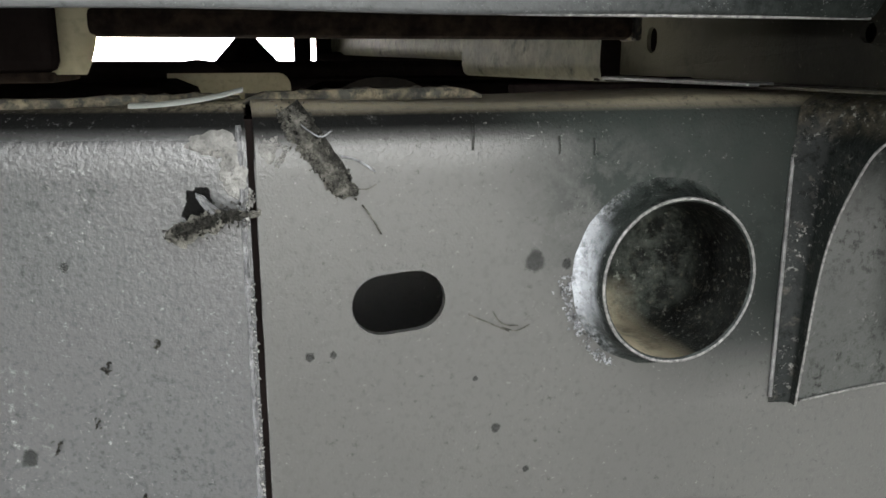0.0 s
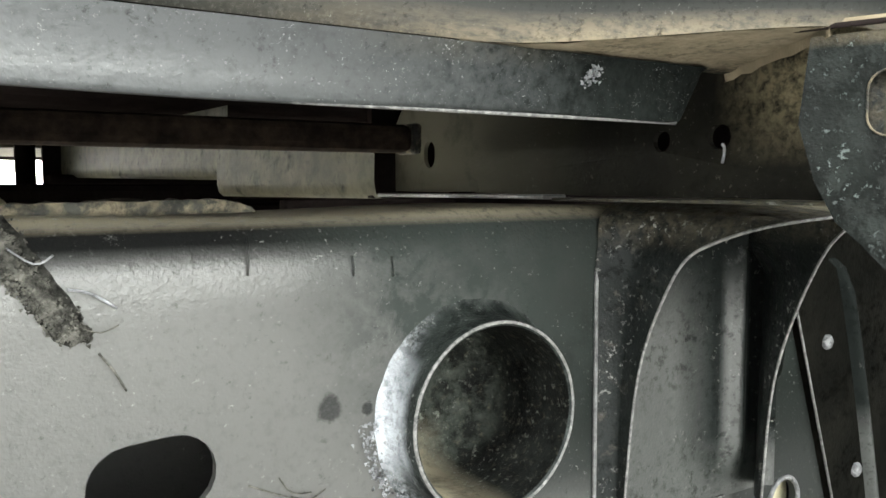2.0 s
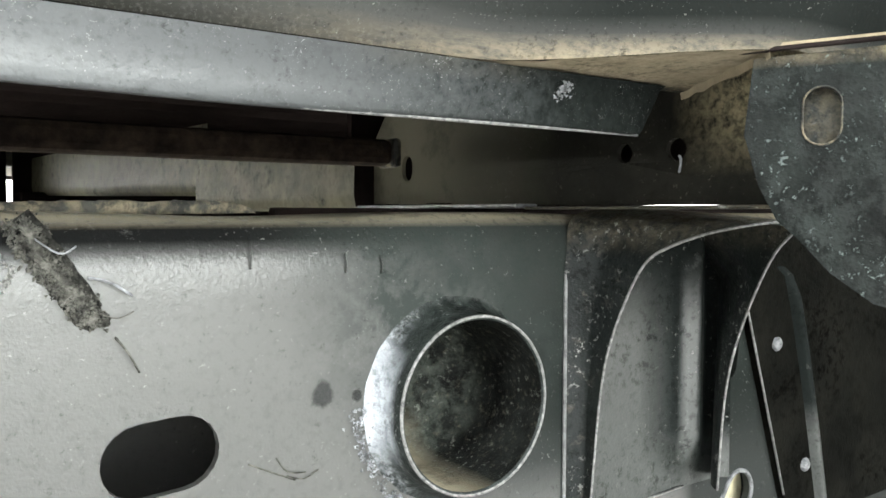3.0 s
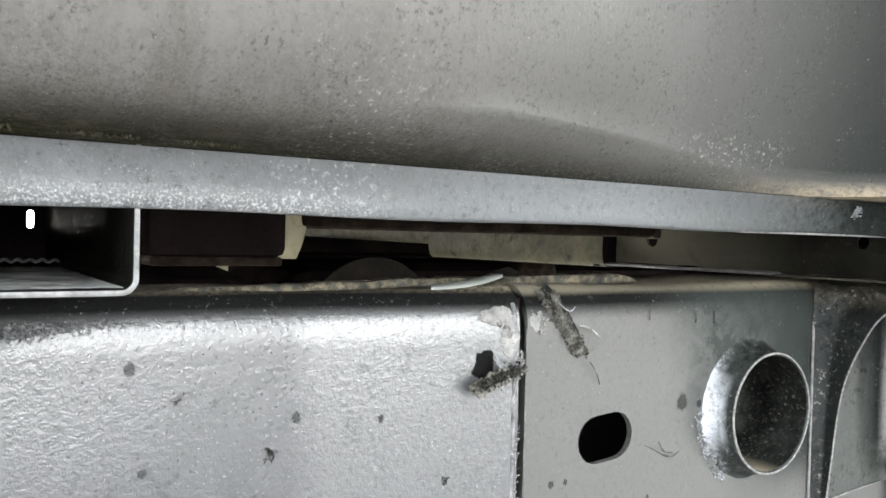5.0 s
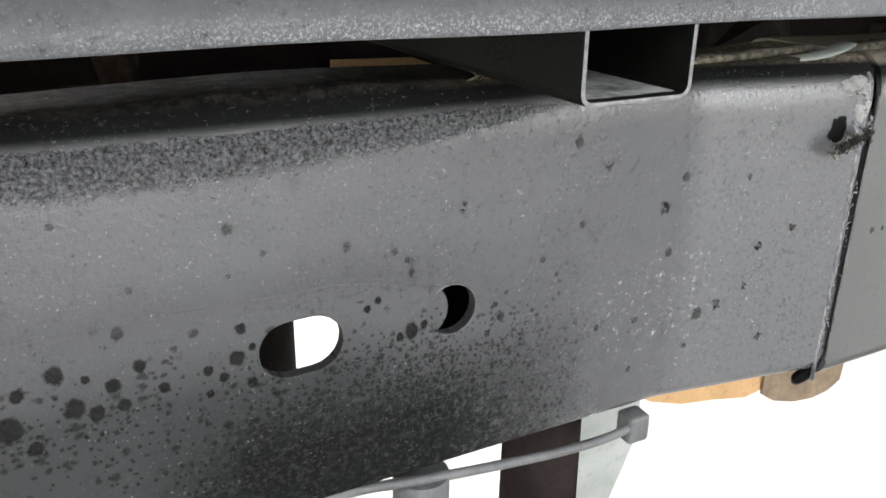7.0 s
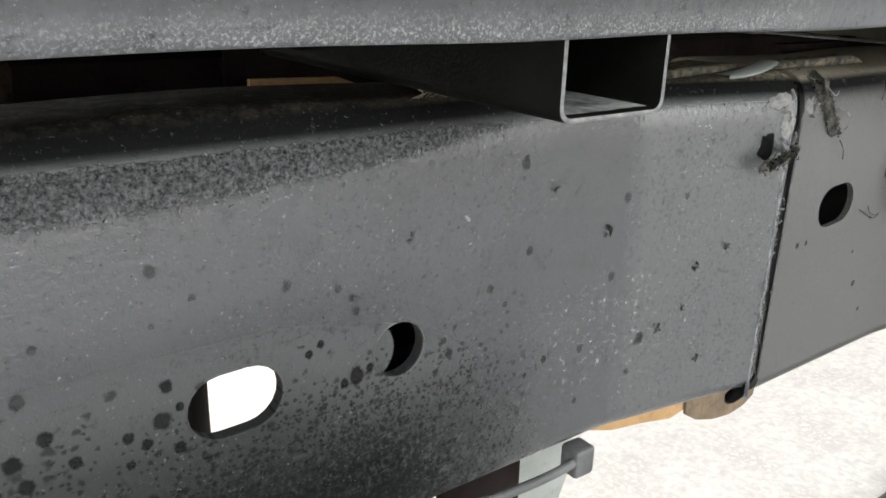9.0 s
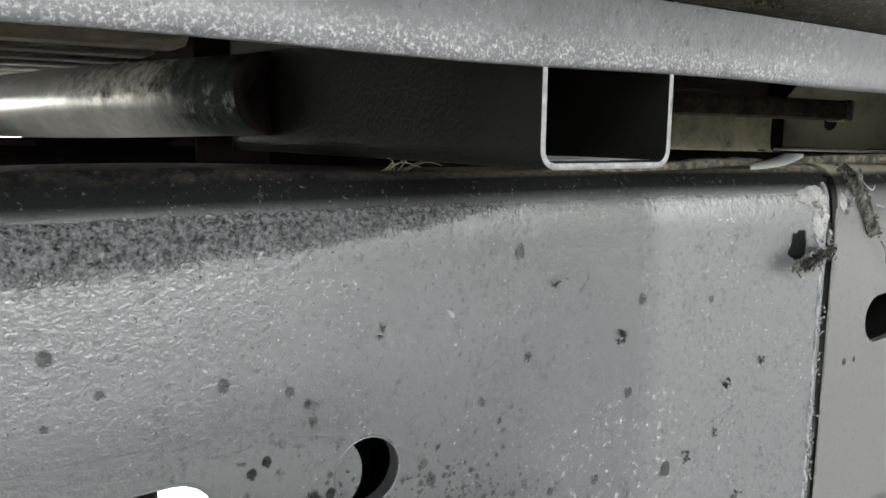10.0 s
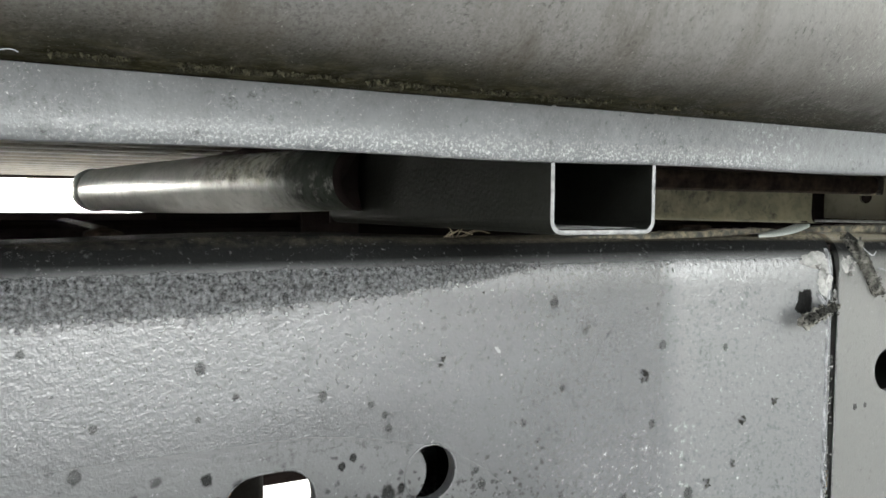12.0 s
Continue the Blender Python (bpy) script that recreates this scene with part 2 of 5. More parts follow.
LIP = surface("lip paint", (0.056, 0.0590, 0.0620), (0.041, 0.0432, 0.0455), (0.30, 0.42), 60, 900, 0.35, 0.0004, spec=0.6, pits=(900, 0.65),
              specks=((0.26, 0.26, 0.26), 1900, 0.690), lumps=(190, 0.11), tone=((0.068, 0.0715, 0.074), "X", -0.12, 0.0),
              zones=(((0.20, 0.165, 0.11), {"X": (0.14, 0.22, 2, 2), "Z": (0.5265, 0.5325, 1, 1)}, 90, 0.40),
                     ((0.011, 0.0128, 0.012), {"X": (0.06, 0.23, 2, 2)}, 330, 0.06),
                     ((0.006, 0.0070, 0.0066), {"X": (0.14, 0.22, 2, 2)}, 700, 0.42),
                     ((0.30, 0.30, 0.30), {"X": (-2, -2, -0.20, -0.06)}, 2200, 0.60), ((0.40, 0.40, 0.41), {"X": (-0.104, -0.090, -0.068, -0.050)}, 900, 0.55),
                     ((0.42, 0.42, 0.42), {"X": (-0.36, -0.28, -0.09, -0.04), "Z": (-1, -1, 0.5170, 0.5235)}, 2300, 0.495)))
DARK = surface("black underbody", (0.0195, 0.0153, 0.0144), (0.0105, 0.0084, 0.0080), (0.6, 0.85), 18, 600, 0.4, spec=0.0, lumps=(200, 0.05))
CHANNEL = surface("black box steel", (0.0095, 0.0099, 0.0085), (0.0061, 0.0063, 0.0054), (0.5, 0.7), 18, 600, 0.4, spec=0.01, lumps=(200, 0.05))
BRACKET = surface("dark bracket", (0.0150, 0.0145, 0.0118), (0.0070, 0.0068, 0.0060), (0.5, 0.75), 30, 700, 0.4, spec=0.02,
                  specks=((0.10, 0.09, 0.08), 600, 0.70),
                  zones=(((0.20, 0.172, 0.11), {"Y": (0, 0, 0.236, 0.268), "Z": (0.500, 0.527, 1, 1)}, 620, 0.35),
                         ((0.12, 0.115, 0.088), {"Y": (0.33, 0.45, 0.6, 0.7)}, 25, 0.20)))
GUSSET = surface("black gusset", (0.0111, 0.0131, 0.0126), (0.0045, 0.0055, 0.0055), (0.3, 0.5), 40, 800, 0.5, spec=0.18,
                 specks=((0.17, 0.17, 0.16), 620, 0.665), lumps=(140, 0.12), dirt=((0.06, 0.056, 0.046), 110, 0.56), pits=(500, 0.60),
                 zones=(((0.075, 0.066, 0.048), {"Z": (0.468, 0.481, 1, 1)}, 420, 0.40),))
EAR = surface("mottled black plate", (0.0140, 0.0165, 0.0152), (0.0045, 0.0052, 0.0048), (0.6, 0.85), 70, 700, 0.6, 0.0008, spec=0.2, pits=(300, 0.52),
              specks=((0.12, 0.14, 0.135), 700, 0.67), lumps=(170, 0.3), zones=(((0.15, 0.125, 0.085), {"Z": (0.531, 0.5345, 1, 1)}, 90, 0.36),))
COLLAR = surface("dirty black weld collar", (0.0250, 0.0300, 0.0275), (0.0075, 0.0095, 0.0090), (0.4, 0.65), 120, 800, 0.6, spec=0.25, pits=(500, 0.55),
                 specks=((0.16, 0.165, 0.16), 700, 0.67), lumps=(200, 0.15),
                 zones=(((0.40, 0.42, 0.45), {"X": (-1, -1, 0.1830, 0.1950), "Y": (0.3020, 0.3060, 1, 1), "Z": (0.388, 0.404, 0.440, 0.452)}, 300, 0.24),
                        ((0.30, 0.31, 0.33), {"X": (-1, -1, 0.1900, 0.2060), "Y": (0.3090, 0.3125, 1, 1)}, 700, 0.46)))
EDGE = surface("bare steel edge", (0.22, 0.215, 0.21), (0.05, 0.05, 0.05), (0.35, 0.55), 420, 900, 0.5, metal=0.1)
DUST = surface("tan dust", (0.2600, 0.2145, 0.1430), (0.1690, 0.1365, 0.0910), (0.85, 0.95), 45, 900, 0.6, 0.0008)
LEDGE = surface("streaked tan dust", (0.2860, 0.2405, 0.1690), (0.1950, 0.1625, 0.1105), (0.85, 0.95), 60, 900, 0.5, 0.0006, spec=0.1, pits=(900, 0.56),
                zones=(((0.020, 0.022, 0.019), {"Y": (0.249, 0.2585, 1, 1)}, 420, 0.30),))
DUSTY = surface("dusty black steel", (0.0540, 0.0540, 0.0468), (0.0144, 0.0144, 0.0135), (0.6, 0.85), 60, 900, 0.6, 0.0008, spec=0.2,
                dirt=((0.17, 0.145, 0.10), 160, 0.44))
BORE = surface("tube bore", (0.0135, 0.0146, 0.0135), (0.0028, 0.0028, 0.0028), (0.6, 0.85), 60, 900, 0.6, 0.0008, spec=0.03, specks=((0.13, 0.135, 0.12), 620, 0.665),
               zones=(((0.050, 0.056, 0.048), {"Y": (0.335, 0.345, 1, 1)}, 220, 0.42),
                      ((0.085, 0.080, 0.060), {"X": (0.215, 0.24, 1, 1)}, 700, 0.55),
                      # pale lower left: tan dust with the lit patch painted in
                      ((0.26, 0.23, 0.165), {"X": (-1, -1, 0.208, 0.232), "Z": (-1, -1, 0.388, 0.402)}, 90, 0.28)))
WEB = surface("grey-green web", (0.0190, 0.0222, 0.0195), (0.0125, 0.0148, 0.0132), (0.30, 0.42), 40, 800, 0.4, spec=0.85, pits=(700, 0.60),
              specks=((0.13, 0.13, 0.12), 620, 0.69),
              # bands on both sides of the ridge: grime and dark reflection painted together
              zones=(((0.010, 0.0115, 0.011), {"X": (0.328, 0.354, 0.357, 0.3625), "Z": (0.36, 0.38, 1, 1)}, 60, 0.05), ((0.008, 0.0095, 0.009), {"X": (0.3725, 0.379, 2, 2), "Z": (0.36, 0.38, 1, 1)}, 60, 0.05),
                     ((0.010, 0.0115, 0.011), {"Z": (0.43, 0.465, 1, 1)}, 200, 0.20)))
PANEL = surface("dark brown-black plate", (0.0062, 0.0060, 0.0050), (0.0030, 0.0030, 0.0026), (0.4, 0.6), 30, 800, 0.4, spec=0.01, pits=(500, 0.58), lumps=(90, 0.06))
SAWN = surface("sawn steel edge", (0.15, 0.15, 0.15), (0.06, 0.06, 0.06), (0.35, 0.55), 260, 900, 0.5)
WHITE_DUST = surface("pale dust on black steel", (0.36, 0.365, 0.35), (0.05, 0.052, 0.05), (0.7, 0.9), 70, 900, 0.5, spec=0.2)
BROWNTAB = surface("brown board", (0.16, 0.115, 0.07), (0.09, 0.065, 0.042), (0.8, 0.9), 60, 700, 0.3)
BROWN = surface("brown felt", (0.022, 0.019, 0.016), (0.011, 0.010, 0.009), (0.8, 0.95), 40, 500, 0.5, spec=0.1)
GALV = surface("galvanised steel", (0.1120, 0.1078, 0.0700), (0.0630, 0.0602, 0.0392), (0.5, 0.7), 45, 500, 0.3, spec=0.14, dirt=((0.022, 0.020, 0.014), 70, 0.50))
RUSTBAR = surface("rusty bar", (0.0360, 0.0270, 0.0210), (0.0120, 0.0097, 0.0083), (0.7, 0.9), 90, 600, 0.7, spec=0.01)
CREAM = surface("cream primer", (0.56, 0.52, 0.36), (0.45, 0.41, 0.28), (0.55, 0.75), 30, 500, 0.3, spec=0.2)
RIB = surface("brown ribs", (0.19, 0.165, 0.12), (0.09, 0.078, 0.058), (0.5, 0.75), 30, 500, 0.3)
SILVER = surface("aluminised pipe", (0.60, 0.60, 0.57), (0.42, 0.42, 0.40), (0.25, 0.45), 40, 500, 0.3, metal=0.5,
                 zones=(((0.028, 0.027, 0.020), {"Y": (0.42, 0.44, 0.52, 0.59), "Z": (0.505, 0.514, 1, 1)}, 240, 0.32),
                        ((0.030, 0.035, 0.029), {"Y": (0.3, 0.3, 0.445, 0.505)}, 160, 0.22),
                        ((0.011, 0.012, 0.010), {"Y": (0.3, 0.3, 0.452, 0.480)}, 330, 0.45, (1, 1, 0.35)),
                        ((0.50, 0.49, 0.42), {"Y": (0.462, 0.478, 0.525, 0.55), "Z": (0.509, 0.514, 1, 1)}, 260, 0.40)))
MUD = surface("dry mud and fibre", (0.13, 0.126, 0.112), (0.022, 0.0213, 0.019), (0.85, 0.95), 260, 900, 0.9, 0.001, spec=0.1)
MOSS = surface("green-brown moss", (0.042, 0.039, 0.025), (0.008, 0.0075, 0.005), (0.85, 0.95), 300, 900, 0.9, 0.001, spec=0.05)
SOIL = surface("black mud", (0.034, 0.033, 0.029), (0.004, 0.004, 0.0037), (0.85, 0.95), 420, 900, 0.9, 0.001, spec=0.1)
CHALK = surface("white oxide", (0.34, 0.35, 0.37), (0.05, 0.05, 0.053), (0.6, 0.9), 170, 900, 0.9, 0.001)
SEALER = surface("seam sealer", (0.17, 0.172, 0.178), (0.045, 0.0465, 0.049), (0.35, 0.6), 210, 800, 0.8, 0.001, lumps=(260, 0.6))
FLAKE = surface("pale sealer flakes", (0.22, 0.217, 0.207), (0.10, 0.099, 0.094), (0.5, 0.8), 200, 800, 0.8, 0.001)
SPOT = surface("oil spot", (0.018, 0.019, 0.019), (0.011, 0.0115, 0.0115), (0.35, 0.5), 700, 900, 0.4, spec=0.4)
OIL = surface("black oil spot", (0.009, 0.0092, 0.009), (0.005, 0.0052, 0.005), (0.4, 0.6), 700, 900, 0.4, spec=0.12)
TAR_AND_SHADE = surface("black tar", (0.0040, 0.0040, 0.0038), (0.0022, 0.0022, 0.0021), (0.5, 0.7), 300, 900, 0.6, spec=0.05)
for soaked, full, size_, lo_, hi_ in ((SPOT, 0.75, 1500.0, 0.70, 1.50), (OIL, 0.9, 1500.0, 0.70, 1.50), (UNDERSEAL, 1.0, 620.0, 0.82, 1.02)):    # coats that thin out towards their rims
    n_, l_ = soaked.node_tree.nodes, soaked.node_tree.links
    fade_, grain_ = n_.new("ShaderNodeAttribute"), n_.new("ShaderNodeTexNoise")
    fade_.attribute_name = "fade"
    grain_.inputs["Scale"].default_value, grain_.inputs["Detail"].default_value = size_, 4.0
    l_.new(n_.new("ShaderNodeTexCoord").outputs["Object"], grain_.inputs["Vector"])
    mixed, edge_ = n_.new("ShaderNodeMath"), n_.new("ShaderNodeMapRange")
    mixed.operation = "ADD"
    l_.new(fade_.outputs["Fac"], mixed.inputs[0])
    l_.new(grain_.outputs["Fac"], mixed.inputs[1])
    edge_.inputs["From Min"].default_value, edge_.inputs["From Max"].default_value, edge_.inputs["To Max"].default_value = lo_, hi_, full
    l_.new(mixed.outputs[0], edge_.inputs["Value"])
    l_.new(edge_.outputs["Result"], n_["Principled BSDF"].inputs["Alpha"])
TAN = surface("tan board", (0.36, 0.22, 0.10), (0.27, 0.16, 0.07), (0.8, 0.9), 22, 700, 0.2)
FLOOR = surface("pale speckled floor", (0.40, 0.394, 0.384), (0.315, 0.309, 0.30), (0.6, 0.8), 110, 160, 0.3,
                specks=((0.29, 0.282, 0.27), 260, 0.54))
MAT = surface("black rubber", (0.018, 0.019, 0.020), (0.009, 0.009, 0.010), (0.55, 0.8), 40, 400, 0.6,
              specks=((0.25, 0.25, 0.25), 130, 0.66))
RUBBER = surface("grey rubber", (0.085, 0.087, 0.087), (0.045, 0.047, 0.047), (0.5, 0.7), 60, 700, 0.4)
CLEAR = surface("frosted plate", (0.24, 0.25, 0.235), (0.16, 0.17, 0.158), (0.35, 0.5), 20, 400, 0.2)


# ---- shape helpers ----
def part(name, bm, material, parent=None, label=""):
    me = bpy.data.meshes.new(name)
    bm.normal_update()
    bm.to_mesh(me)
    bm.free()
    me.materials.append(material)
    ob = new(name, me)
    if parent:
        ob.parent = parent
    if label:
        ob["label"] = label
    return ob


def thing(name, label, category, group="", kind="", at=(0, 0, 0)):
    ob = new(name)
    ob.empty_display_size = 0.01
    return tagged(ob, label, category, group, kind)


def stadium(cx, cz, w, h, tilt=0.0, n=10):
    """Loop of a slot with round ends, w wide and h high, tilted by degrees."""
    upright = h > w
    a, r = (abs(w - h) / 2, min(w, h) / 2)
    pts = []
    for side in (1, -1):
        for k in range(n + 1):
            g = -math.pi / 2 + math.pi * k / n
            pts.append((side * (a + r * math.cos(g)), side * r * math.sin(g)))
    if upright:
        pts = [(-q, p) for p, q in pts]
    c, s = math.cos(radians(tilt)), math.sin(radians(tilt))
    return [(cx + p * c - q * s, cz + p * s + q * c) for p, q in pts]


def ring(cx, cz, r, n=36):
    return [(cx + r * math.cos(2 * math.pi * k / n), cz + r * math.sin(2 * math.pi * k / n)) for k in range(n)]


def fill(bm, loops, place):
    """Flat face bounded by the first loop, with the others as holes; place maps (a, b) to the point in space."""
    edges = []
    rings = []
    for loop in loops:
        vs = [bm.verts.new(place(*p)) for p in loop]
        rings.append(vs)
        edges += [bm.edges.new((vs[i], vs[(i + 1) % len(vs)])) for i in range(len(vs))]
    bmesh.ops.triangle_fill(bm, use_beauty=True, use_dissolve=False, edges=edges)
    return rings


def wall(bm, a, b, smooth=False):
    for i in range(len(a)):
        j = (i + 1) % len(a)
        f = bm.faces.new((a[i], a[j], b[j], b[i]))
        f.smooth = smooth


def plate(loops, place, thick):
    """A sheet with holes: thick is the vector from its front to its back."""
    bm = bmesh.new()
    t = Vector(thick)
    front = fill(bm, loops, lambda a, b: Vector(place(a, b)))
    rear = fill(bm, loops, lambda a, b: Vector(place(a, b)) + t)
    for a, b in zip(front, rear):
        wall(bm, a, b)
    bmesh.ops.recalc_face_normals(bm, faces=bm.faces)
    return bm


def skin(rows, closed=False, smooth=True):
    """A sheet through rows of points of equal length."""
    bm = bmesh.new()
    grid = [[bm.verts.new(p) for p in row] for row in rows]
    for a, b in zip(grid, grid[1:]):
        for i in range(len(a) if closed else len(a) - 1):
            j = (i + 1) % len(a)
            bm.faces.new((a[i], a[j], b[j], b[i])).smooth = smooth
    bmesh.ops.recalc_face_normals(bm, faces=bm.faces)
    return bm


def tube(path, radius, sides=10, caps=True):
    """Round bar along a path; radius a number or one per point."""
    rows = []
    pts = [Vector(p) for p in path]
    for i, p in enumerate(pts):
        d = (pts[min(i + 1, len(pts) - 1)] - pts[max(i - 1, 0)]).normalized()
        u = d.orthogonal().normalized() if i == 0 else (rows_u - d * rows_u.dot(d)).normalized()
        rows_u = u
        w = d.cross(u)
        r = radius[i] if isinstance(radius, (list, tuple)) else radius
        rows.append([p + r * (u * math.cos(2 * math.pi * k / sides) + w * math.sin(2 * math.pi * k / sides)) for k in range(sides)])
    bm = skin(rows, closed=True)
    if caps:
        bm.verts.ensure_lookup_table()
        n = len(bm.verts)
        bm.faces.new([bm.verts[i] for i in range(sides)])
        bm.faces.new([bm.verts[n - sides + i] for i in range(sides)])
        bmesh.ops.recalc_face_normals(bm, faces=bm.faces)
    return bm


def block(x0, x1, y0, y1, z0, z1, bevel=0.002):
    bm = bmesh.new()
    bmesh.ops.create_cube(bm, size=1, matrix=Matrix.LocRotScale(((x0 + x1) / 2, (y0 + y1) / 2, (z0 + z1) / 2), None, (x1 - x0, y1 - y0, z1 - z0)))
    if bevel:
        bmesh.ops.bevel(bm, geom=bm.edges[:], offset=bevel, segments=2, affect="EDGES", profile=0.5)
    return bm


def wobble(x, y, z, s, a):
    return a * noise.noise((x * s, y * s, z * s))


def steps(a, b, n):
    return [a + (b - a) * i / n for i in range(n + 1)]


def ease(a, b, x):
    t = min(1.0, max(0.0, (x - a) / (b - a)))
    return t * t * (3 - 2 * t)


# ---- ground ----
ground = part("ground", skin([[(x, y, 0) for x in (-60, -4, -1, 1, 4, 60)] for y in (-60, -4, 0, 2, 6, 60)], smooth=False), FLOOR)
tagged(ground, "pale speckled concrete floor under the vehicle", "ground", kind="structure")
mat = part("rubber_mat", block(0.30, 1.8, 0.16, 0.388, 0.001, 0.012, 0.003), MAT)
tagged(mat, "flecked black rubber mat lying on the pale floor", "mat")

# ---- chassis frame ----
frame_ob = thing("chassis_frame", "dark grey painted steel ladder frame with welded joint and brackets", "vehicle chassis")
YL, YR = 0.337, 0.3145   # outer faces of the plain rail and of the sleeve over it


FOLD = -0.050     # from here the plain rail widens towards the sleeve
CORNER = 0.028   # height of the upper round corner


def bend(z):
    """How far the rail face draws back at height z, in its upper round corner."""
    q = min(1.0, max(0.0, (z - 0.486 + CORNER) / CORNER))
    return 0.015 * (1 - math.sqrt(1 - q ** 3))


def face_l(x):
    """Outer face of the plain rail: flat, then a soft fold and a slope out to the sleeve."""
    d = x - FOLD
    return YL - 0.194 * max(0.0, 0.5 * (d + math.sqrt(d * d + 0.005 ** 2)) - 0.0001)


def top_l(x):
    return 0.4855 + 0.0015 * math.sin(x * 23 + 1) - 0.003 * max(0.0, 1 - ((x + 0.01) / 0.07) ** 2)


def bot_l(x):
    return 0.2975 + 0.002 * ease(-0.05, 0.05, x)


def top_r(x):
    return 0.4855 + 0.0010 * math.sin(x * 31)


def bot_r(x):
    return 0.296 - 0.016 * max(0.0, min(1.0, (x - 0.2) / 0.2)) - 0.03 * ease(0.25, 0.34, x)


def rail(xs, yf, yb, top, bot, rt, rb, holes, back_holes, sheet=0.0035, step=0, face=None):
    """Box rail along x with round corners; holes in the outer and inner wall."""
    bm = bmesh.new()
    outer = [(x, bot(x) + rb) for x in xs] + [(x, top(x) - CORNER) for x in reversed(xs)]
    f = fill(bm, [outer] + holes, lambda a, b: (a, yf, b))
    g = fill(bm, [outer] + holes, lambda a, b: (a, yf + sheet, b))
    for a, b in zip(f[1:], g[1:]):
        wall(bm, a, b)
    h = fill(bm, [outer] + back_holes, lambda a, b: (a, yb, b))
    n = 12
    for zc, r, rz, sgn in ((top, rt, CORNER, 1), (bot, rb, rb, -1)):
        qs = [math.sin(math.pi / 2 * k / n) for k in range(n + 1)]
        ins = [r * (1 - math.sqrt(1 - q ** (3 if sgn > 0 else 2))) for q in qs]
        rows = []
        for x in xs:
            row = [(x, yf + d, zc(x) - sgn * rz * (1 - q)) for q, d in zip(qs, ins)]
            row += [(x, yb - d, zc(x) - sgn * rz * (1 - q)) for q, d in zip(reversed(qs), reversed(ins))]
            rows.append([bm.verts.new(p) for p in row])
        for a, b in zip(rows, rows[1:]):
            for i in range(len(a) - 1):
                bm.faces.new((a[i], a[i + 1], b[i + 1], b[i])).smooth = True
        if step:   # thickness of the open end
            inner = [bm.verts.new((xs[0], v.co.y + (sheet if v.co.y < (yf + yb) / 2 else -sheet) * abs(math.cos(0.0)) * 0.7, v.co.z - sgn * sheet * 0.7)) for v in rows[0]]
            for i in range(len(inner) - 1):
                bm.faces.new((rows[0][i], rows[0][i + 1], inner[i + 1], inner[i]))
    bmesh.ops.remove_doubles(bm, verts=bm.verts, dist=0.00002)
    bmesh.ops.recalc_face_normals(bm, faces=bm.faces)
    if face:
        for x in xs:
            if x > FOLD - 0.03:
                bmesh.ops.bisect_plane(bm, geom=bm.verts[:] + bm.edges[:] + bm.faces[:], dist=0.00001, plane_co=(x, 0, 0), plane_no=(1, 0, 0))
        for v in bm.verts:
            v.co.y += (face(v.co.x) - yf) * ease(yb - 0.005, yf + 0.02, v.co.y)
        bm.normal_update()
        for f in bm.faces:
            f.smooth = True
        for e in bm.edges:
            e.smooth = e.calc_face_angle(3.0) < 0.6
    return bm


slot_low = stadium(-0.2555, 0.3820, 0.0372, 0.0262, 2)
hole_low = ring(-0.1850, 0.3842, 0.0124)
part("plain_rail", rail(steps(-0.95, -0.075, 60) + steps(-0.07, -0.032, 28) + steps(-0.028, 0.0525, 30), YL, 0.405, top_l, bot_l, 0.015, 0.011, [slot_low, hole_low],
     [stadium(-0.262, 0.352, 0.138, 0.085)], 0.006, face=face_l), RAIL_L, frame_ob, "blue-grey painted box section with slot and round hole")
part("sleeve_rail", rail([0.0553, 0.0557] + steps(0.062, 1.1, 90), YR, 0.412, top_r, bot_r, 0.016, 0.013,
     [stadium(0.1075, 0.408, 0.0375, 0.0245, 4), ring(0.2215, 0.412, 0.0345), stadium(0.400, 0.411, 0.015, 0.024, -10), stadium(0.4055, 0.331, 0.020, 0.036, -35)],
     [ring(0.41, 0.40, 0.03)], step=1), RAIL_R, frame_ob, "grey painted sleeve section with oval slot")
# plate close behind the round hole, its edge across the hole
part("backing_plate", plate([ring(-0.1990, 0.3842, 0.0138)], lambda a, b: (a, YL + 0.0036, b), (0, 0.003, 0)), RAIL_L, frame_ob)
for loop in (hole_low, slot_low):
    part("opening_rim", tube([(a, YL + 0.0001, b) for a, b in loop + [loop[0]]], 0.0005, 6), RAIL_L, frame_ob)
# rough underseal band below the upper corner, thinning out downwards and along the rail
band, thin = [], []
for x in [-0.95 + 0.43 * i / 60 for i in range(60)] + steps(-0.52, -0.085, 980):
    k = min(1.0, max(0.0, (-0.105 - x) / 0.18))
    hi = 0.4748 + 0.0012 * noise.noise((x * 90, 8, 0)) + 0.0008 * noise.noise((x * 420, 9, 0))
    lo = 0.4690 - 0.0185 * k ** 0.7 - 0.002 * noise.noise((x * 70, 1, 0)) - 0.001 * noise.noise((x * 260, 2, 0))
    row = []
    for j in range(41):
        z = lo + (hi - lo) * j / 40
        full = min(1.0, j / 28.0, (40 - j) / 4.0) * min(1.0, max(0.0, (-0.080 - x) / 0.13))
        y = YL - 0.0002 - full * max(0.0, 0.0005 + 0.0014 * noise.noise((x * 560, 3, z * 640)) + 0.0006 * noise.noise((x * 1300, 3, z * 1300)))
        row.append((x, y + bend(z + 0.486 - top_l(x)), z))
        thin.append(full)
    band.append(row)
bm = skin(band)
coat = bm.verts.layers.float.new("fade")
for v, full in zip(bm.verts, thin):
    v[coat] = full
part("underseal_band", bm, UNDERSEAL, frame_ob, "rough grey sprayed underseal")

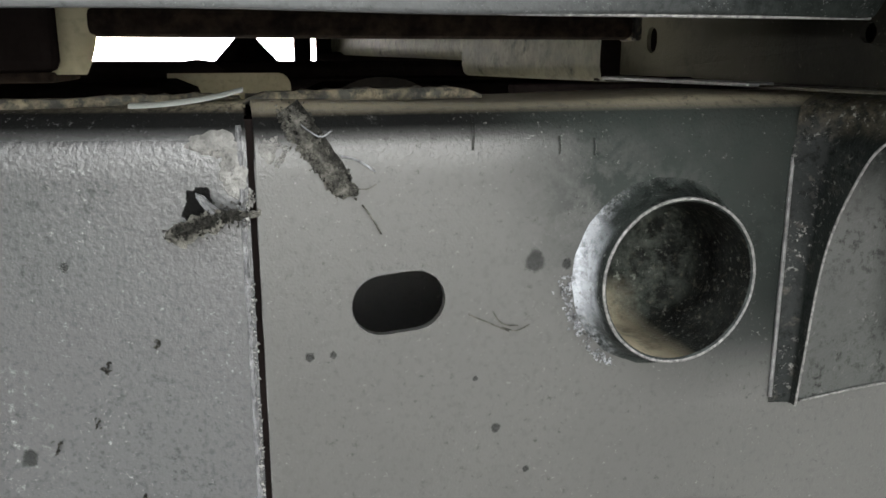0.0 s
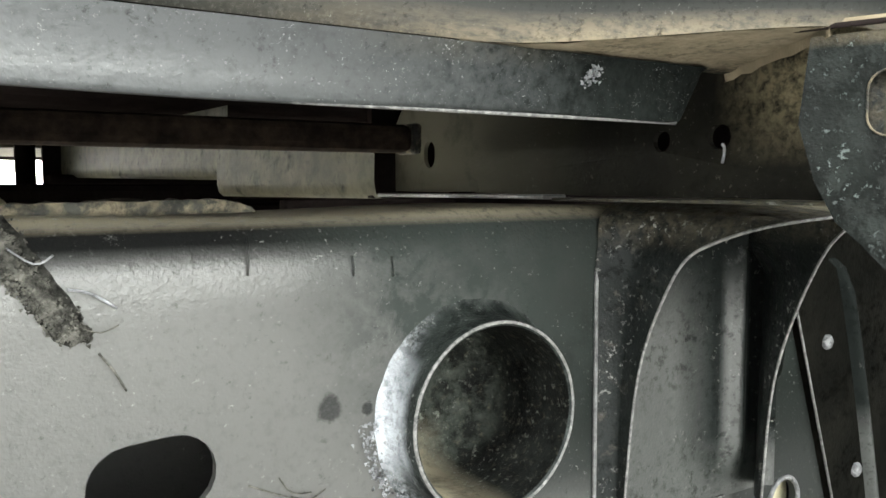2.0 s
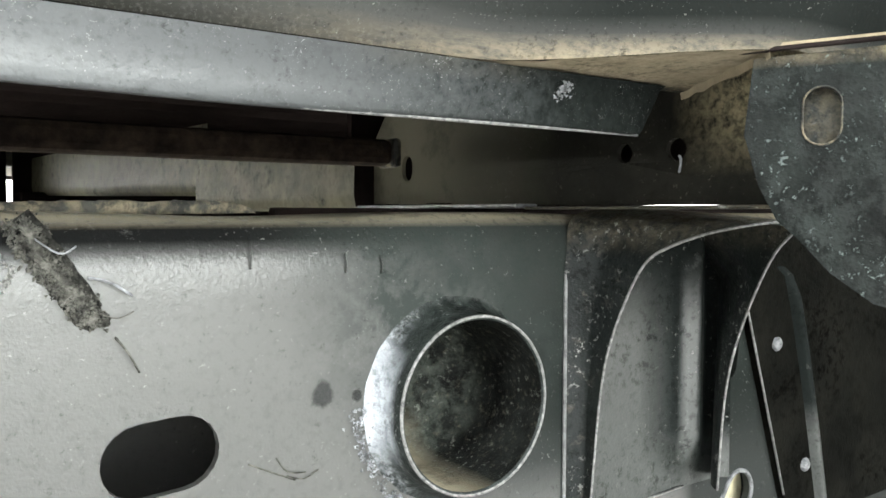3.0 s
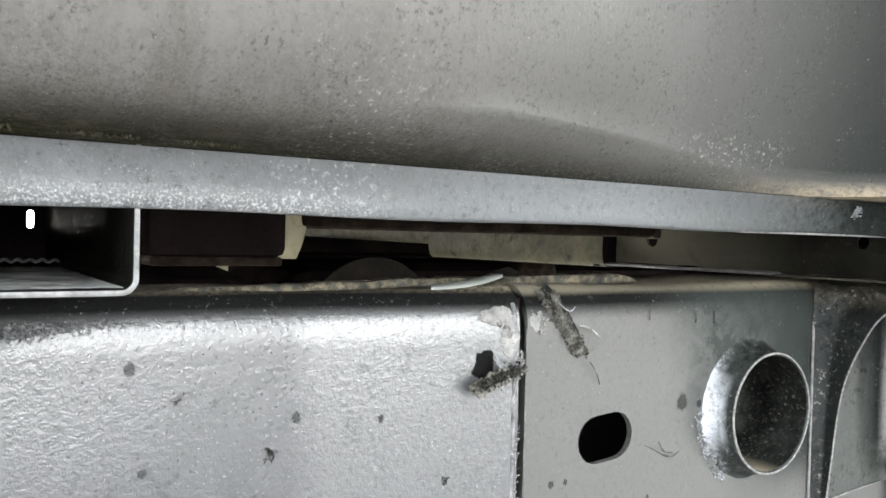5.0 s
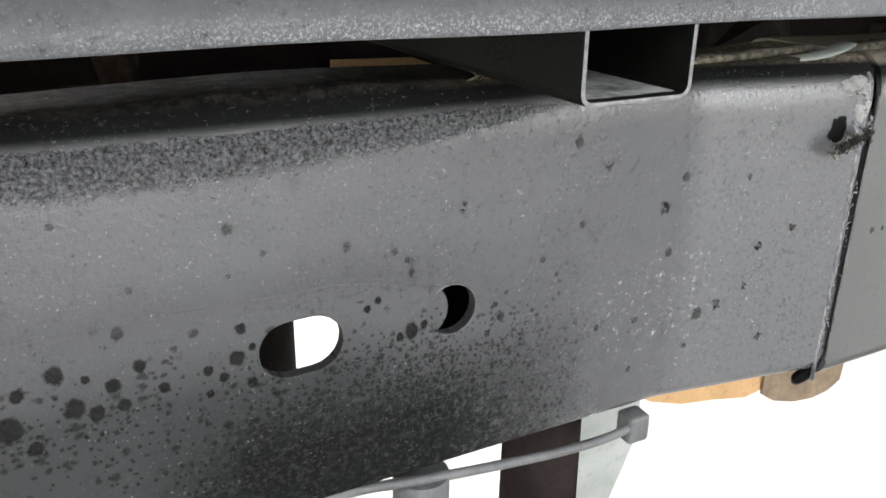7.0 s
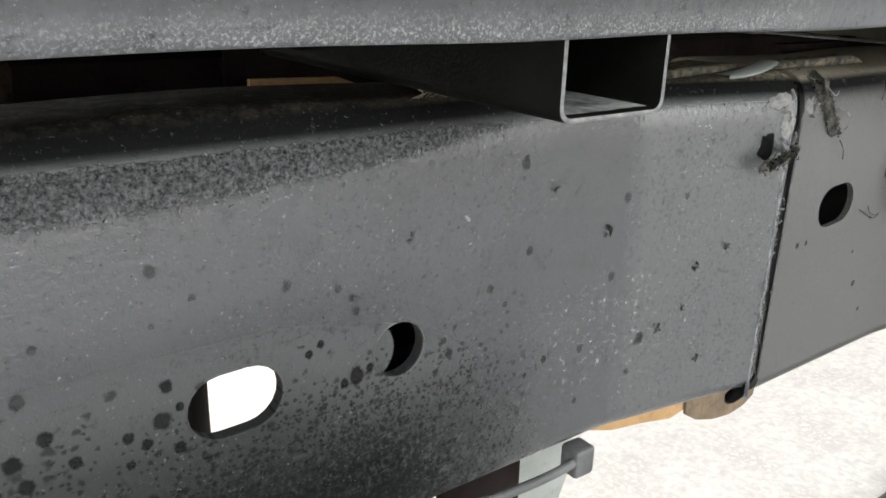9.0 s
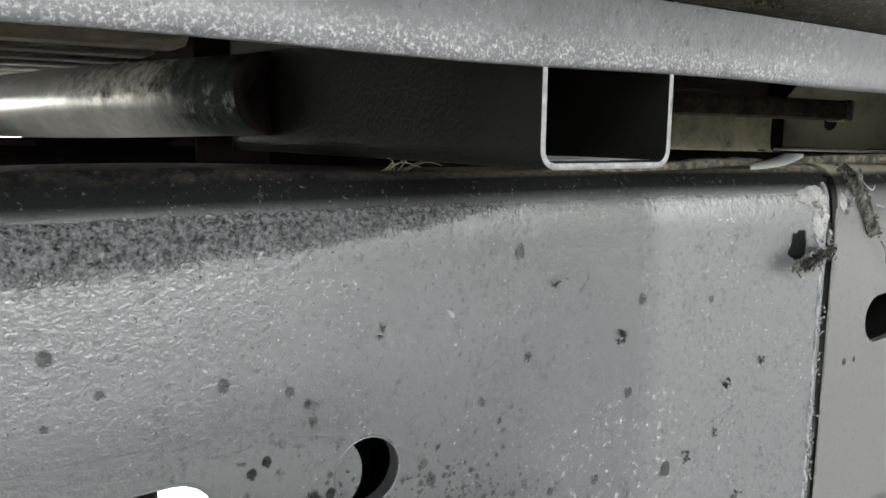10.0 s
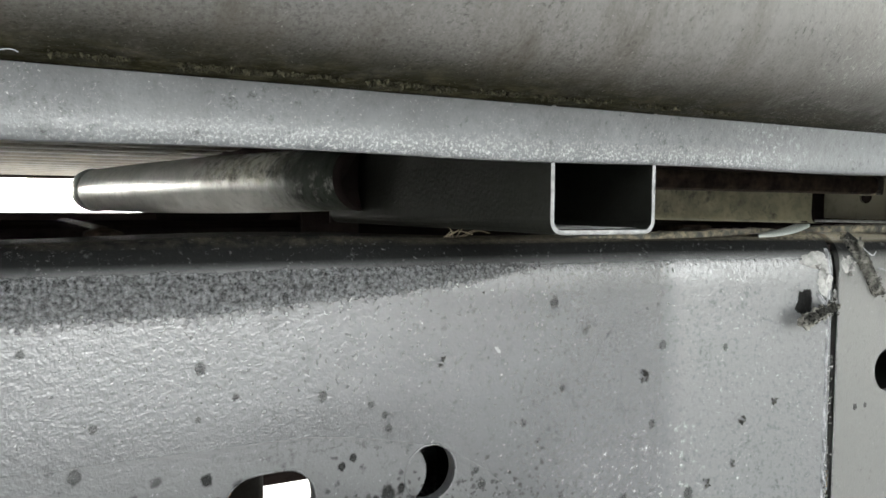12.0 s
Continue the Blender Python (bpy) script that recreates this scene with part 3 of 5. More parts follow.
# cross tube stub with its weld collar
TX, TZ = 0.2215, 0.4125


def lathe(profile, cx, cz, sides=72, rough=0.0, seed=0):
    """Turn (radius, y) pairs round an axis along y."""
    rows = []
    for r, y in profile:
        row = []
        for k in range(sides):
            g = 2 * math.pi * k / sides
            q = r + (rough * noise.noise((math.cos(g) * 6 + seed, math.sin(g) * 6, y * 120)) if rough else 0)
            row.append((cx + q * math.cos(g), y, cz + q * math.sin(g)))
        rows.append(row)
    return skin(rows, closed=True)


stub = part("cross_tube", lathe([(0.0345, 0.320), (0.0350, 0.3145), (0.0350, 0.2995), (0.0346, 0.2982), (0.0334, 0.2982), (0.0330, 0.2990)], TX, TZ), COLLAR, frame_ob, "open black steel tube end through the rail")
part("bore", lathe([(0.0330, 0.2990), (0.0328, 0.310), (0.0326, 0.330), (0.0322, 0.338), (0.0305, 0.3445), (0.026, 0.3495), (0.018, 0.3525), (0.008, 0.3535), (0.0003, 0.3537)], TX, TZ, 80, 0.0004), BORE, stub,
     "dusty black inside of the tube")
part("rim", lathe([(0.0349, 0.2986), (0.0348, 0.2980), (0.0343, 0.2977), (0.0338, 0.2980), (0.0336, 0.2986)], TX, TZ, 72, 0.0002), EDGE, stub, "bare bright tube rim")
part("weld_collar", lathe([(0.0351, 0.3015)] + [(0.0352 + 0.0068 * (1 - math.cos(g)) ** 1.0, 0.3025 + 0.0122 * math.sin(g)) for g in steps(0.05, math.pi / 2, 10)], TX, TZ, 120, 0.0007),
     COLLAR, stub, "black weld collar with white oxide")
# outrigger bracket: a pressed hood with round shoulders, open below, its front edge curved
def curve_points(keys, n=6):
    """Smooth line through keys (Catmull-Rom)."""
    pts = []
    k = [keys[0]] + list(keys) + [keys[-1]]
    for i in range(1, len(k) - 2):
        p = [Vector(v) for v in k[i - 1:i + 3]]
        for j in range(n):
            t = j / n
            pts.append(tuple(0.5 * ((2 * p[1]) + (p[2] - p[0]) * t + (2 * p[0] - 5 * p[1] + 4 * p[2] - p[3]) * t * t + (3 * p[1] - p[0] - 3 * p[2] + p[3]) * t ** 3)))
    pts.append(tuple(keys[-1]))
    return pts


outrigger = part("outrigger", block(0.31, 0.35, 0.30, 0.3135, 0.478, 0.483, 0.001), GUSSET, frame_ob,
                 "black pressed steel body mount bracket with curved edges")
# front edge of the hood: up the near side, over the shoulder, along the top, down the far side
hood = curve_points([(0.2905, 0.308, 0.346), (0.2905, 0.3055, 0.370), (0.2905, 0.302, 0.404), (0.2905, 0.297, 0.428), (0.2905, 0.287, 0.451), (0.2915, 0.2775, 0.4665),
                     (0.297, 0.268, 0.4735), (0.304, 0.256, 0.4785), (0.311, 0.2445, 0.4815), (0.322, 0.2385, 0.4830)], 6)
rows = []
for x, y, z in hood:
    lift = 0.006 * ease(0.463, 0.482, z)       # the back of the shoulder stands higher
    row = []
    for t in steps(0, 1, 10):
        yy = y + (YR - 0.0005 + bend(z) - y) * t
        spread = -0.0095 * (1 - math.cos(math.pi / 2 * max(0.0, (t - 0.55) / 0.45))) * (1 - ease(0.47, 0.483, z))
        row.append((x + spread - 0.016 * ease(0.468, 0.482, z) * t * ease(0.33, 0.30, x), yy, z + lift * t))
    rows.append(row)
side = part("near_gusset", skin(rows), GUSSET, outrigger)
part("edge", tube([(x + 0.0003, y - 0.0003, z) for x, y, z in hood], 0.0006, 6), EDGE, side, "worn bright edge")
# the root line's pale colour paints the highlight on the rolled edge
part("root_edge", tube([(0.2815, YR - 0.0008, z) for z in steps(0.349, 0.452, 8)] + [(0.2822, YR - 0.0002, 0.460), (0.2845, YR + 0.001, 0.467)], 0.0010, 6), SAWN, side, "pale line for the highlight on the rolled gusset root")
far_edge = curve_points([(0.3655, 0.256, 0.4800), (0.3662, 0.268, 0.468), (0.3662, 0.279, 0.446), (0.3662, 0.288, 0.421), (0.3662, 0.293, 0.395), (0.3662, 0.296, 0.352)], 6)
side = part("far_gusset", skin([[(x + 0.027 * t ** 1.6 * ease(0.478, 0.45, z), y + (YR + 0.002 - y) * t, z + 0.006 * t * ease(0.465, 0.48, z)) for t in steps(0, 1, 8)] for x, y, z in far_edge]), GUSSET, outrigger)
part("edge", tube([(x, y - 0.0003, z) for x, y, z in far_edge], 0.0006, 6), EDGE, side, "worn bright edge")
rows = []
for x in steps(0.312, 0.3655, 14):
    yf = 0.2445 - 0.006 * math.sin(math.pi * (x - 0.312) / 0.0535) + 0.012 * (x - 0.312) / 0.0535
    rows.append([(x, yf + (0.335 - yf) * t, 0.4822 + 0.0062 * t ** 0.7 + wobble(x, t, 0, 60, 0.0004)) for t in steps(0, 1, 12)])
part("top_plate", skin(rows), DUSTY, outrigger, "dusty flat mounting plate")
# web between the gussets with an upright ridge, and the line of its lower edge
rows = []
for z in steps(0.3495, 0.480, 30):
    row = []
    for x in steps(0.2915, 0.3945, 60):
        u = (x - 0.2915) / 0.0745
        ridge = 0.0058 * math.exp(-((x - 0.3680) / 0.0055) ** 2) * ease(0.352, 0.375, z) + 0.004 * max(0.0, (x - 0.385) / 0.0095) ** 2
        row.append((x, YR - 0.0012 - ridge, z - 0.005 * max(0, 1 - u * 1.6) * (z < 0.36)))
    rows.append(row)
part("web", skin(rows), WEB, outrigger, "grey web with pressed upright ridge")
part("web_edge", tube([(0.297, YR - 0.0018, 0.3455), (0.33, YR - 0.0018, 0.3485), (0.362, YR - 0.0018, 0.3502)], 0.0006, 6), EDGE, outrigger)

# doubler plate beyond the outrigger: slanting edge, pressed ridge, two plug welds
doubler = part("doubler_plate", plate([[(0.402, 0.462), (0.409, 0.436), (0.4455, 0.330), (0.453, 0.31), (1.05, 0.31), (1.05, 0.472), (0.42, 0.475)]],
               lambda a, b: (a, 0.3105, b), (0, 0.005, 0)), PANEL, frame_ob, "dark doubler plate with plug welds")
rows = []
for i in range(25):
    z = 0.458 - 0.14 * i / 24
    x = 0.444 + 0.039 * (i / 24) ** 0.8 - (0.006 if i == 0 else 0)
    rows.append([(x + 0.009 * (j / 8 - 0.5), 0.3106 - 0.0048 * math.sin(math.pi * j / 8) * min(1, i / 3), z) for j in range(9)])
# paler than its plate: the light on the ridge is put into the colour
part("ridge", skin(rows), WEB, doubler)
for wx, wz in ((0.4365, 0.415), (0.4665, 0.343)):
    part("plug_weld", lathe([(0.0004, 0.3082), (0.002, 0.3080), (0.0034, 0.3090), (0.004, 0.3106)], wx, wz, 16, 0.0006), SEALER, doubler)
part("edge", tube([(0.4035, 0.3100, 0.455), (0.409, 0.3100, 0.436), (0.4455, 0.3100, 0.330)], 0.0007, 6), EDGE, doubler)

# weld seam between plain rail and sleeve: a lumpy bead of sealer on the rail's end, a dark slit, the sheet edge
rows = []
for i in range(241):
    z = 0.296 + 0.182 * i / 240
    k = 0.45 + 0.75 * noise.noise((3, z * 75, 0)) + 0.35 * noise.noise((5, z * 230, 0))
    lump = 0.0018 * max(0.30, k)
    back_ = bend(z + 0.0005)
    row = []
    for t in steps(0, 1, 10):
        x = 0.0490 + 0.0036 * t - lump * 0.7 * math.sin(math.pi * t)
        y = 0.3181 + 0.0006 * t * t - 1.6 * lump * math.sin(math.pi * t) + 0.0003 * noise.noise((t * 9, z * 420, 7)) + back_
        row.append((x, y, z))
    rows.append(row)
part("weld_fillet", skin(rows), SEALER, frame_ob, "pale lumpy seam sealer")
part("seam_edge", tube([(0.0555 + 0.0002 * noise.noise((z * 90, 4, 0)), YR + 0.0007, z) for z in steps(0.309, 0.466, 40)], 0.0006, 6), SAWN, frame_ob, "bright bare sheet edge")
part("seam_gap", block(0.0522, 0.0562, 0.3212, YL, 0.298, 0.480, 0.0), DARK, frame_ob)
foot = [(0.0515 + 0.0035 * math.sin(k * 1.1), YL - 0.017 + 0.0016 * k, 0.3045 - 0.0030 * k) for k in range(6)]
part("seam_tar", tube(foot, [0.0015, 0.0030, 0.0038, 0.0040, 0.0036, 0.002], 12), TAR_AND_SHADE, frame_ob, "black tar at the foot of the seam")

# gasket strips lying on the rail top
def strip(x0, x1, y, z0, z1, w, h, material, label, seed):
    rows = []
    for i in range(61):
        t = i / 60
        x, z = x0 + (x1 - x0) * t, z0 + (z1 - z0) * t + 0.0007 * noise.noise((t * 9, seed, 0))
        a = min(1.0, 8 * t, 8 * (1 - t)) ** 0.5
        rough = 0.0009 * noise.noise((x * 240, seed, 1))
        rows.append([(x, y, z), (x, y - rough, z + h * a), (x, y + w, z + h * a + rough), (x, y + w, z)])
    return tagged(part("gasket_strip", skin(rows, closed=True), material), label, "gasket")


strip(0.052, 0.148, 0.336, 0.4845, 0.4858, 0.012, 0.0046, DUSTY, "dusty rubber strip lying on the grey rail top", 3)
strip(-0.118, 0.055, 0.3495, 0.4795, 0.4845, 0.010, 0.0045, DUSTY, "wavy dusty rubber strip lying on the rail top", 7)
peel = skin([[(0.012 + 0.041 * t, 0.333 - 0.002 * math.sin(t * 3), 0.4838 + 0.0055 * t * t + dz) for dz in (0, 0.0016)] + [(0.012 + 0.041 * t, 0.342, 0.4854 + 0.0055 * t * t)] for t in steps(0, 1, 14)])
tagged(part("peeled_strip", peel, CLEAR), "pale strip of sealing tape peeling off the rail top", "tape")

# oil spots on the two faces, soaked in with ragged soft rims
def blot(x, z, r, y, seed, ax=1.0):
    bm = bmesh.new()
    fade = bm.verts.layers.float.new("fade")
    n, rings_ = 20, []
    for q in (1.25, 1.0, 0.75, 0.45):
        row = []
        for k in range(n):
            g = 2 * math.pi * k / n
            w = q * r * (1 + 0.30 * noise.noise((math.cos(g) * 1.6 + seed * 7.3, math.sin(g) * 1.6, seed)))
            v = bm.verts.new((x + w * math.cos(g) * ax, y(x + w * math.cos(g) * ax) - 0.00012, z + w * math.sin(g)))
            v[fade] = min(1.0, (1.25 - q) / 0.5)
            row.append(v)
        rings_.append(row)
    for a, b in zip(rings_, rings_[1:]):
        wall(bm, a, b, True)
    bm.faces.new(rings_[-1]).smooth = True
    bmesh.ops.recalc_face_normals(bm, faces=bm.faces)
    return bm


spots_l = [(-0.1200, 0.4550, 27), (-0.0520, 0.4300, 23), (-0.0146, 0.4270, 19), (-0.1150, 0.4140, 19), (-0.1370, 0.4000, 20), (-0.0580, 0.3900, 22), (-0.0348, 0.3512, 35),
           (-0.0760, 0.3550, 20), (-0.1010, 0.3560, 18), (-0.0404, 0.3325, 18), (-0.0770, 0.3260, 17), (-0.2820, 0.4380, 23), (-0.2690, 0.4260, 15), (-0.2340, 0.4230, 22),
           (-0.2130, 0.4170, 19), (-0.2070, 0.4120, 16), (-0.2050, 0.4060, 19), (-0.3190, 0.4200, 17), (-0.2830, 0.4190, 12), (-0.1620, 0.3820, 17), (-0.1590, 0.3750, 24),
           (-0.1660, 0.3680, 19), (-0.1130, 0.3510, 13), (-0.1280, 0.3910, 12), (-0.2800, 0.3960, 25), (-0.2760, 0.3870, 18), (-0.2825, 0.3835, 38), (-0.2940, 0.3805, 24),
           (-0.2880, 0.3760, 24), (-0.3190, 0.3890, 29), (-0.3110, 0.3775, 25), (-0.3260, 0.3740, 30), (-0.3290, 0.3830, 34), (-0.2940, 0.3700, 19), (-0.2770, 0.3710, 26)]
spots_l += [(-0.2050, 0.3780, 40), (-0.1990, 0.3800, 22), (-0.2110, 0.3760, 23), (-0.2260, 0.3930, 20), (-0.2210, 0.3960, 19), (-0.3250, 0.4040, 27), (-0.3480, 0.3920, 38),
            (-0.3380, 0.3880, 19), (-0.3430, 0.3770, 42), (-0.3360, 0.3730, 34), (-0.3650, 0.3740, 52), (-0.3580, 0.3640, 33), (-0.3410, 0.4480, 16), (-0.3610, 0.3870, 27)]
spots_r = [(0.164, 0.421, 46), (0.178, 0.419, 23), (0.072, 0.389, 20), (0.081, 0.389, 15), (0.148, 0.350, 22), (0.162, 0.329, 16), (0.139, 0.373, 12)]
for i, (x, z, r) in enumerate(spots_l):
    part("oil_spot", blot(x, z, r * 0.0001, face_l, i, 0.85), SPOT if z > 0.402 or x > -0.19 else OIL, frame_ob)
for i, (x, z, r) in enumerate(spots_r):
    part("oil_spot", blot(x, z, r * 0.0001, lambda a: YR, i + 40, 0.9), SPOT, frame_ob)

# mud, fibres and flakes stuck to the seam
def clump(name, path, width, y, count, seed, material, label, taper=0.55):
    r = random.Random(seed)
    bm = bmesh.new()
    p = [Vector((a, 0, b)) for a, b in path]
    for i in range(count):
        t = r.random() * (len(p) - 1)
        k = int(t)
        c = p[k].lerp(p[k + 1], t - k)
        w = width * (1 - taper * t / (len(p) - 1)) * (0.85 + 0.5 * noise.noise((t * 2.3, seed, 0)))
        c = c + (Vector((r.gauss(0, 0.42) * w, 0, r.gauss(0, 0.30) * w)) if taper > 0.2 else Vector((r.uniform(-0.5, 0.5) * w, 0, r.gauss(0, 0.12) * w)))
        c.y = (face_l(c.x) if y == YL else y) + bend(c.z) - abs(r.gauss(0, 0.0011))
        s = r.uniform(0.0003, 0.0011)
        rot = Euler((r.uniform(0, 6), r.uniform(0, 6), r.uniform(0, 6))).to_matrix()
        vs = [bm.verts.new(c + rot @ Vector(v) * s) for v in ((1, 0, -0.4), (-0.6, 0.9, -0.3), (-0.5, -0.8, -0.2), (r.uniform(-0.2, 0.3), 0, 0.5))]
        for f in ((0, 1, 2), (0, 3, 1), (1, 3, 2), (2, 3, 0)):
            bm.faces.new([vs[q] for q in f])
    for i in range(count // 4 if material in (MUD, SOIL) else 0):
        t = r.random() * (len(p) - 1)
        k = int(t)
        c = p[k].lerp(p[k + 1], t - k)
        a = r.gauss(-0.9, 0.7)
        ln = r.uniform(0.002, 0.007)
        prev = None
        for j in range(5):
            q = Vector((c.x + ln * (j / 4 - 0.4) * math.cos(a + 0.2 * j), y - 0.001 - 0.001 * math.sin(j), c.z + ln * (j / 4 - 0.4) * math.sin(a + 0.2 * j)))
            ring_ = [bm.verts.new(q + Vector((0.00016 * math.cos(g), 0, 0.00016 * math.sin(g)))) for g in (0, 2.1, 4.2)]
            if prev:
                for m in range(3):
                    bm.faces.new((prev[m], prev[(m + 1) % 3], ring_[(m + 1) % 3], ring_[m]))
            prev = ring_
    return tagged(part(name, bm, material), label, "debris")


mud = clump("mud_clump", [(0.0695, 0.483), (0.0725, 0.474), (0.0790, 0.465), (0.0850, 0.457), (0.0885, 0.4525)], 0.0118, YR, 1900, 1, MUD, "clump of dry mud and plant fibre stuck on the rail", 0.15)
part("mud_bed", skin([[(cx + w * q, YR + bend(cz) - 0.0007 * (1 - q * q) - 0.0002 * noise.noise((cx * 900, q * 5, 0)), cz + 0.003 * q) for q in steps(-1, 1, 8)]
                      for cx, cz, w in ((0.0680 + 0.020 * t, 0.4840 - 0.031 * t, (0.0040 + 0.0009 * noise.noise((t * 9, 1, 1))) * min(1.0, 9 * (1 - t) + 0.3)) for t in steps(0, 1, 26))]), SOIL, mud)
def smear(cx, cz, w, h, y, seed, lift=0.0009):
    """A flat irregular skin of sealer, thicker in the middle."""
    rows = []
    for q in steps(0, 1, 9):
        row = []
        for k in range(48):
            g = 2 * math.pi * k / 48
            r = q * (1 + 0.45 * noise.noise((math.cos(g) * 1.7 + seed, math.sin(g) * 1.7, seed)) + 0.18 * noise.noise((math.cos(g) * 6, math.sin(g) * 6, seed)))
            px, pz = cx + w * r * math.cos(g), cz + h * r * math.sin(g)
            row.append((px, (face_l(px) if y == YL else y) - lift * (1 - q ** 3) * (1 + 0.5 * noise.noise((px * 400, pz * 400, seed))) - 0.0001 + bend(pz), pz))
        rows.append(row)
    return skin(rows, closed=True)


for cx, cz, w, h, yy, seed in ((0.0415, 0.4715, 0.0095, 0.0042, YL, 1), (0.0470, 0.4610, 0.0050, 0.0080, YL, 2), (0.0600, 0.4690, 0.0034, 0.0042, YR, 3)):
    tagged(part("sealer_skin", smear(cx, cz, w, h, yy, seed), FLAKE), "thin pale skin of old sealer beside the weld seam", "sealer")
# torn flap of old sealer standing off the plain rail, held at the sleeve edge, with its dark hollow painted behind it
def flap(keys, seed):
    """Crumpled strip along keys of x, y, z and half width."""
    rows = []
    for x, y, z, w in curve_points4(keys, 7):
        row = []
        for q in steps(-1, 1, 8):
            ragged = w * (1 + 0.55 * noise.noise((x * 420, q * 1.5, seed)) + 0.3 * noise.noise((x * 1100, q, seed + 3)))
            row.append((x + 0.0006 * noise.noise((q * 3, x * 300, seed)), y + 0.0016 * noise.noise((x * 230, q * 1.7, seed + 5)) + 0.0007 * noise.noise((x * 800, q * 4, seed)), z + q * ragged))
        rows.append(row)
    bm = skin(rows, smooth=False)
    ex = bmesh.ops.extrude_face_region(bm, geom=bm.faces[:])
    bmesh.ops.translate(bm, vec=(0, 0.0009, 0), verts=[v for v in ex["geom"] if isinstance(v, bmesh.types.BMVert)])
    bmesh.ops.recalc_face_normals(bm, faces=bm.faces)
    return bm


def curve_points4(keys, n):
    """Smooth line through keys of four numbers."""
    a, b = curve_points([k[:3] for k in keys], n), curve_points([(k[3], 0, 0) for k in keys], n)
    return [(*p, max(0.0004, q[0])) for p, q in zip(a, b)]


torn = tagged(part("sealer_flap", flap([(0.0565, 0.3142, 0.4465, 0.0012), (0.0480, 0.3125, 0.4462, 0.0018), (0.0420, 0.3118, 0.4452, 0.0032), (0.0350, 0.3122, 0.4425, 0.0045), (0.0285, 0.3130, 0.4405, 0.0042), (0.0225, 0.3148, 0.4398, 0.0015)], 1), MUD),
              "torn grey flap of old sealer hanging off the weld seam", "sealer")
part("curl", flap([(0.0430, 0.3122, 0.4462, 0.0014), (0.0385, 0.3112, 0.4500, 0.0022), (0.0340, 0.3120, 0.4545, 0.0008)], 7), SEALER, torn)
part("curl", flap([(0.0510, 0.3140, 0.4470, 0.0015), (0.0500, 0.3200, 0.4440, 0.0026), (0.0480, 0.3260, 0.4390, 0.0022), (0.0470, 0.3330, 0.4360, 0.0012)], 9), SEALER, torn)
# black skin that deepens the shade of the hollow behind the flap
part("tar", smear(0.0345, 0.4485, 0.0052, 0.0070, YL, 21, 0.0005), TAR_AND_SHADE, torn, "black patch painted for the dark hollow behind the flap")
clump("mud_crumbs", [(0.048, 0.4470), (0.041, 0.4465), (0.034, 0.4435), (0.026, 0.4410)], 0.0075, 0.3124, 300, 2, SOIL, "crumbs of dark mud on the torn sealer flap", 0.3)
clump("flaking_sealer", [(0.0530, 0.455), (0.0527, 0.448), (0.0510, 0.441)], 0.0030, YL, 70, 8, FLAKE, "pale crumbs on the torn sealer crust")
clump("flaking_sealer", [(0.040, 0.470), (0.046, 0.466), (0.0485, 0.458)], 0.004, YL, 90, 3, FLAKE, "flaking pale sealer along the weld seam")
clump("flaking_sealer", [(0.0515, 0.42), (0.0520, 0.37), (0.0515, 0.33), (0.0520, 0.31)], 0.002, YL, 120, 9, FLAKE, "pale flakes along the lower weld seam")
clump("flaking_sealer", [(0.060, 0.474), (0.066, 0.470), (0.063, 0.463)], 0.003, YR, 60, 4, FLAKE, "flaking pale sealer on the sleeve corner")
clump("oxide_crust", [(0.178, 0.414), (0.179, 0.402), (0.183, 0.392), (0.191, 0.380), (0.200, 0.374)], 0.0065, YR, 260, 6, CHALK, "white oxide flakes beside the tube collar")
def thread(name, pts, r, material, label, holder=None):
    if holder:
        return part(name, tube(curve_points(pts, 4), r, 5), material, holder, label)
    return tagged(part(name, tube(curve_points(pts, 4), r, 5), material), label, "debris")


thread("fibre", [(0.086, YR - 0.002, 0.4665), (0.092, YR - 0.003, 0.4650), (0.0985, YR - 0.003, 0.4605)], 0.00045, CHALK, "white fibre stuck", mud)
thread("fibre", [(0.070, YR - 0.001, 0.480), (0.078, YR - 0.003, 0.474), (0.083, YR - 0.002, 0.476)], 0.0003, CHALK, "pale straw stuck", mud)
thread("fibre", [(0.088, YR - 0.002, 0.456), (0.094, YR - 0.003, 0.454), (0.099, YR - 0.002, 0.4555)], 0.0002, MUD, "thin root hanging from mud", mud)
thread("fibre", [(0.0935, YR - 0.002, 0.448), (0.097, YR - 0.003, 0.443), (0.1005, YR - 0.002, 0.4365)], 0.00035, MUD, "thin root hanging from mud", mud)
thread("fibre", [(0.146, YR - 0.0006, 0.4015), (0.150, YR - 0.0012, 0.396), (0.157, YR - 0.0006, 0.3945)], 0.00026, MUD, "thin dry stalk stuck on the rail face")
thread("fibre", [(0.150, YR - 0.0006, 0.3945), (0.156, YR - 0.001, 0.3925), (0.162, YR - 0.0006, 0.3945)], 0.00026, MUD, "thin dry stalk stuck on the rail face")
thread("fibre", [(0.136, YR - 0.0006, 0.401), (0.144, YR - 0.001, 0.397), (0.153, YR - 0.0006, 0.3925)], 0.00030, MUD, "thin dry stalk stuck on the rail face")
for i in range(7):
    a = i * 1.1
    hx = -0.177 + 0.0016 * i
    thread("fibre", [(hx, 0.342, 0.4855), (hx + 0.004 * math.cos(a), 0.336, 0.4885), (hx + 0.009 * math.cos(a), 0.332 + 0.003 * math.sin(a), 0.4870 + 0.005 * math.sin(a) ** 2)], 0.00016, DUST, "dry grass hairs caught on the rail top")
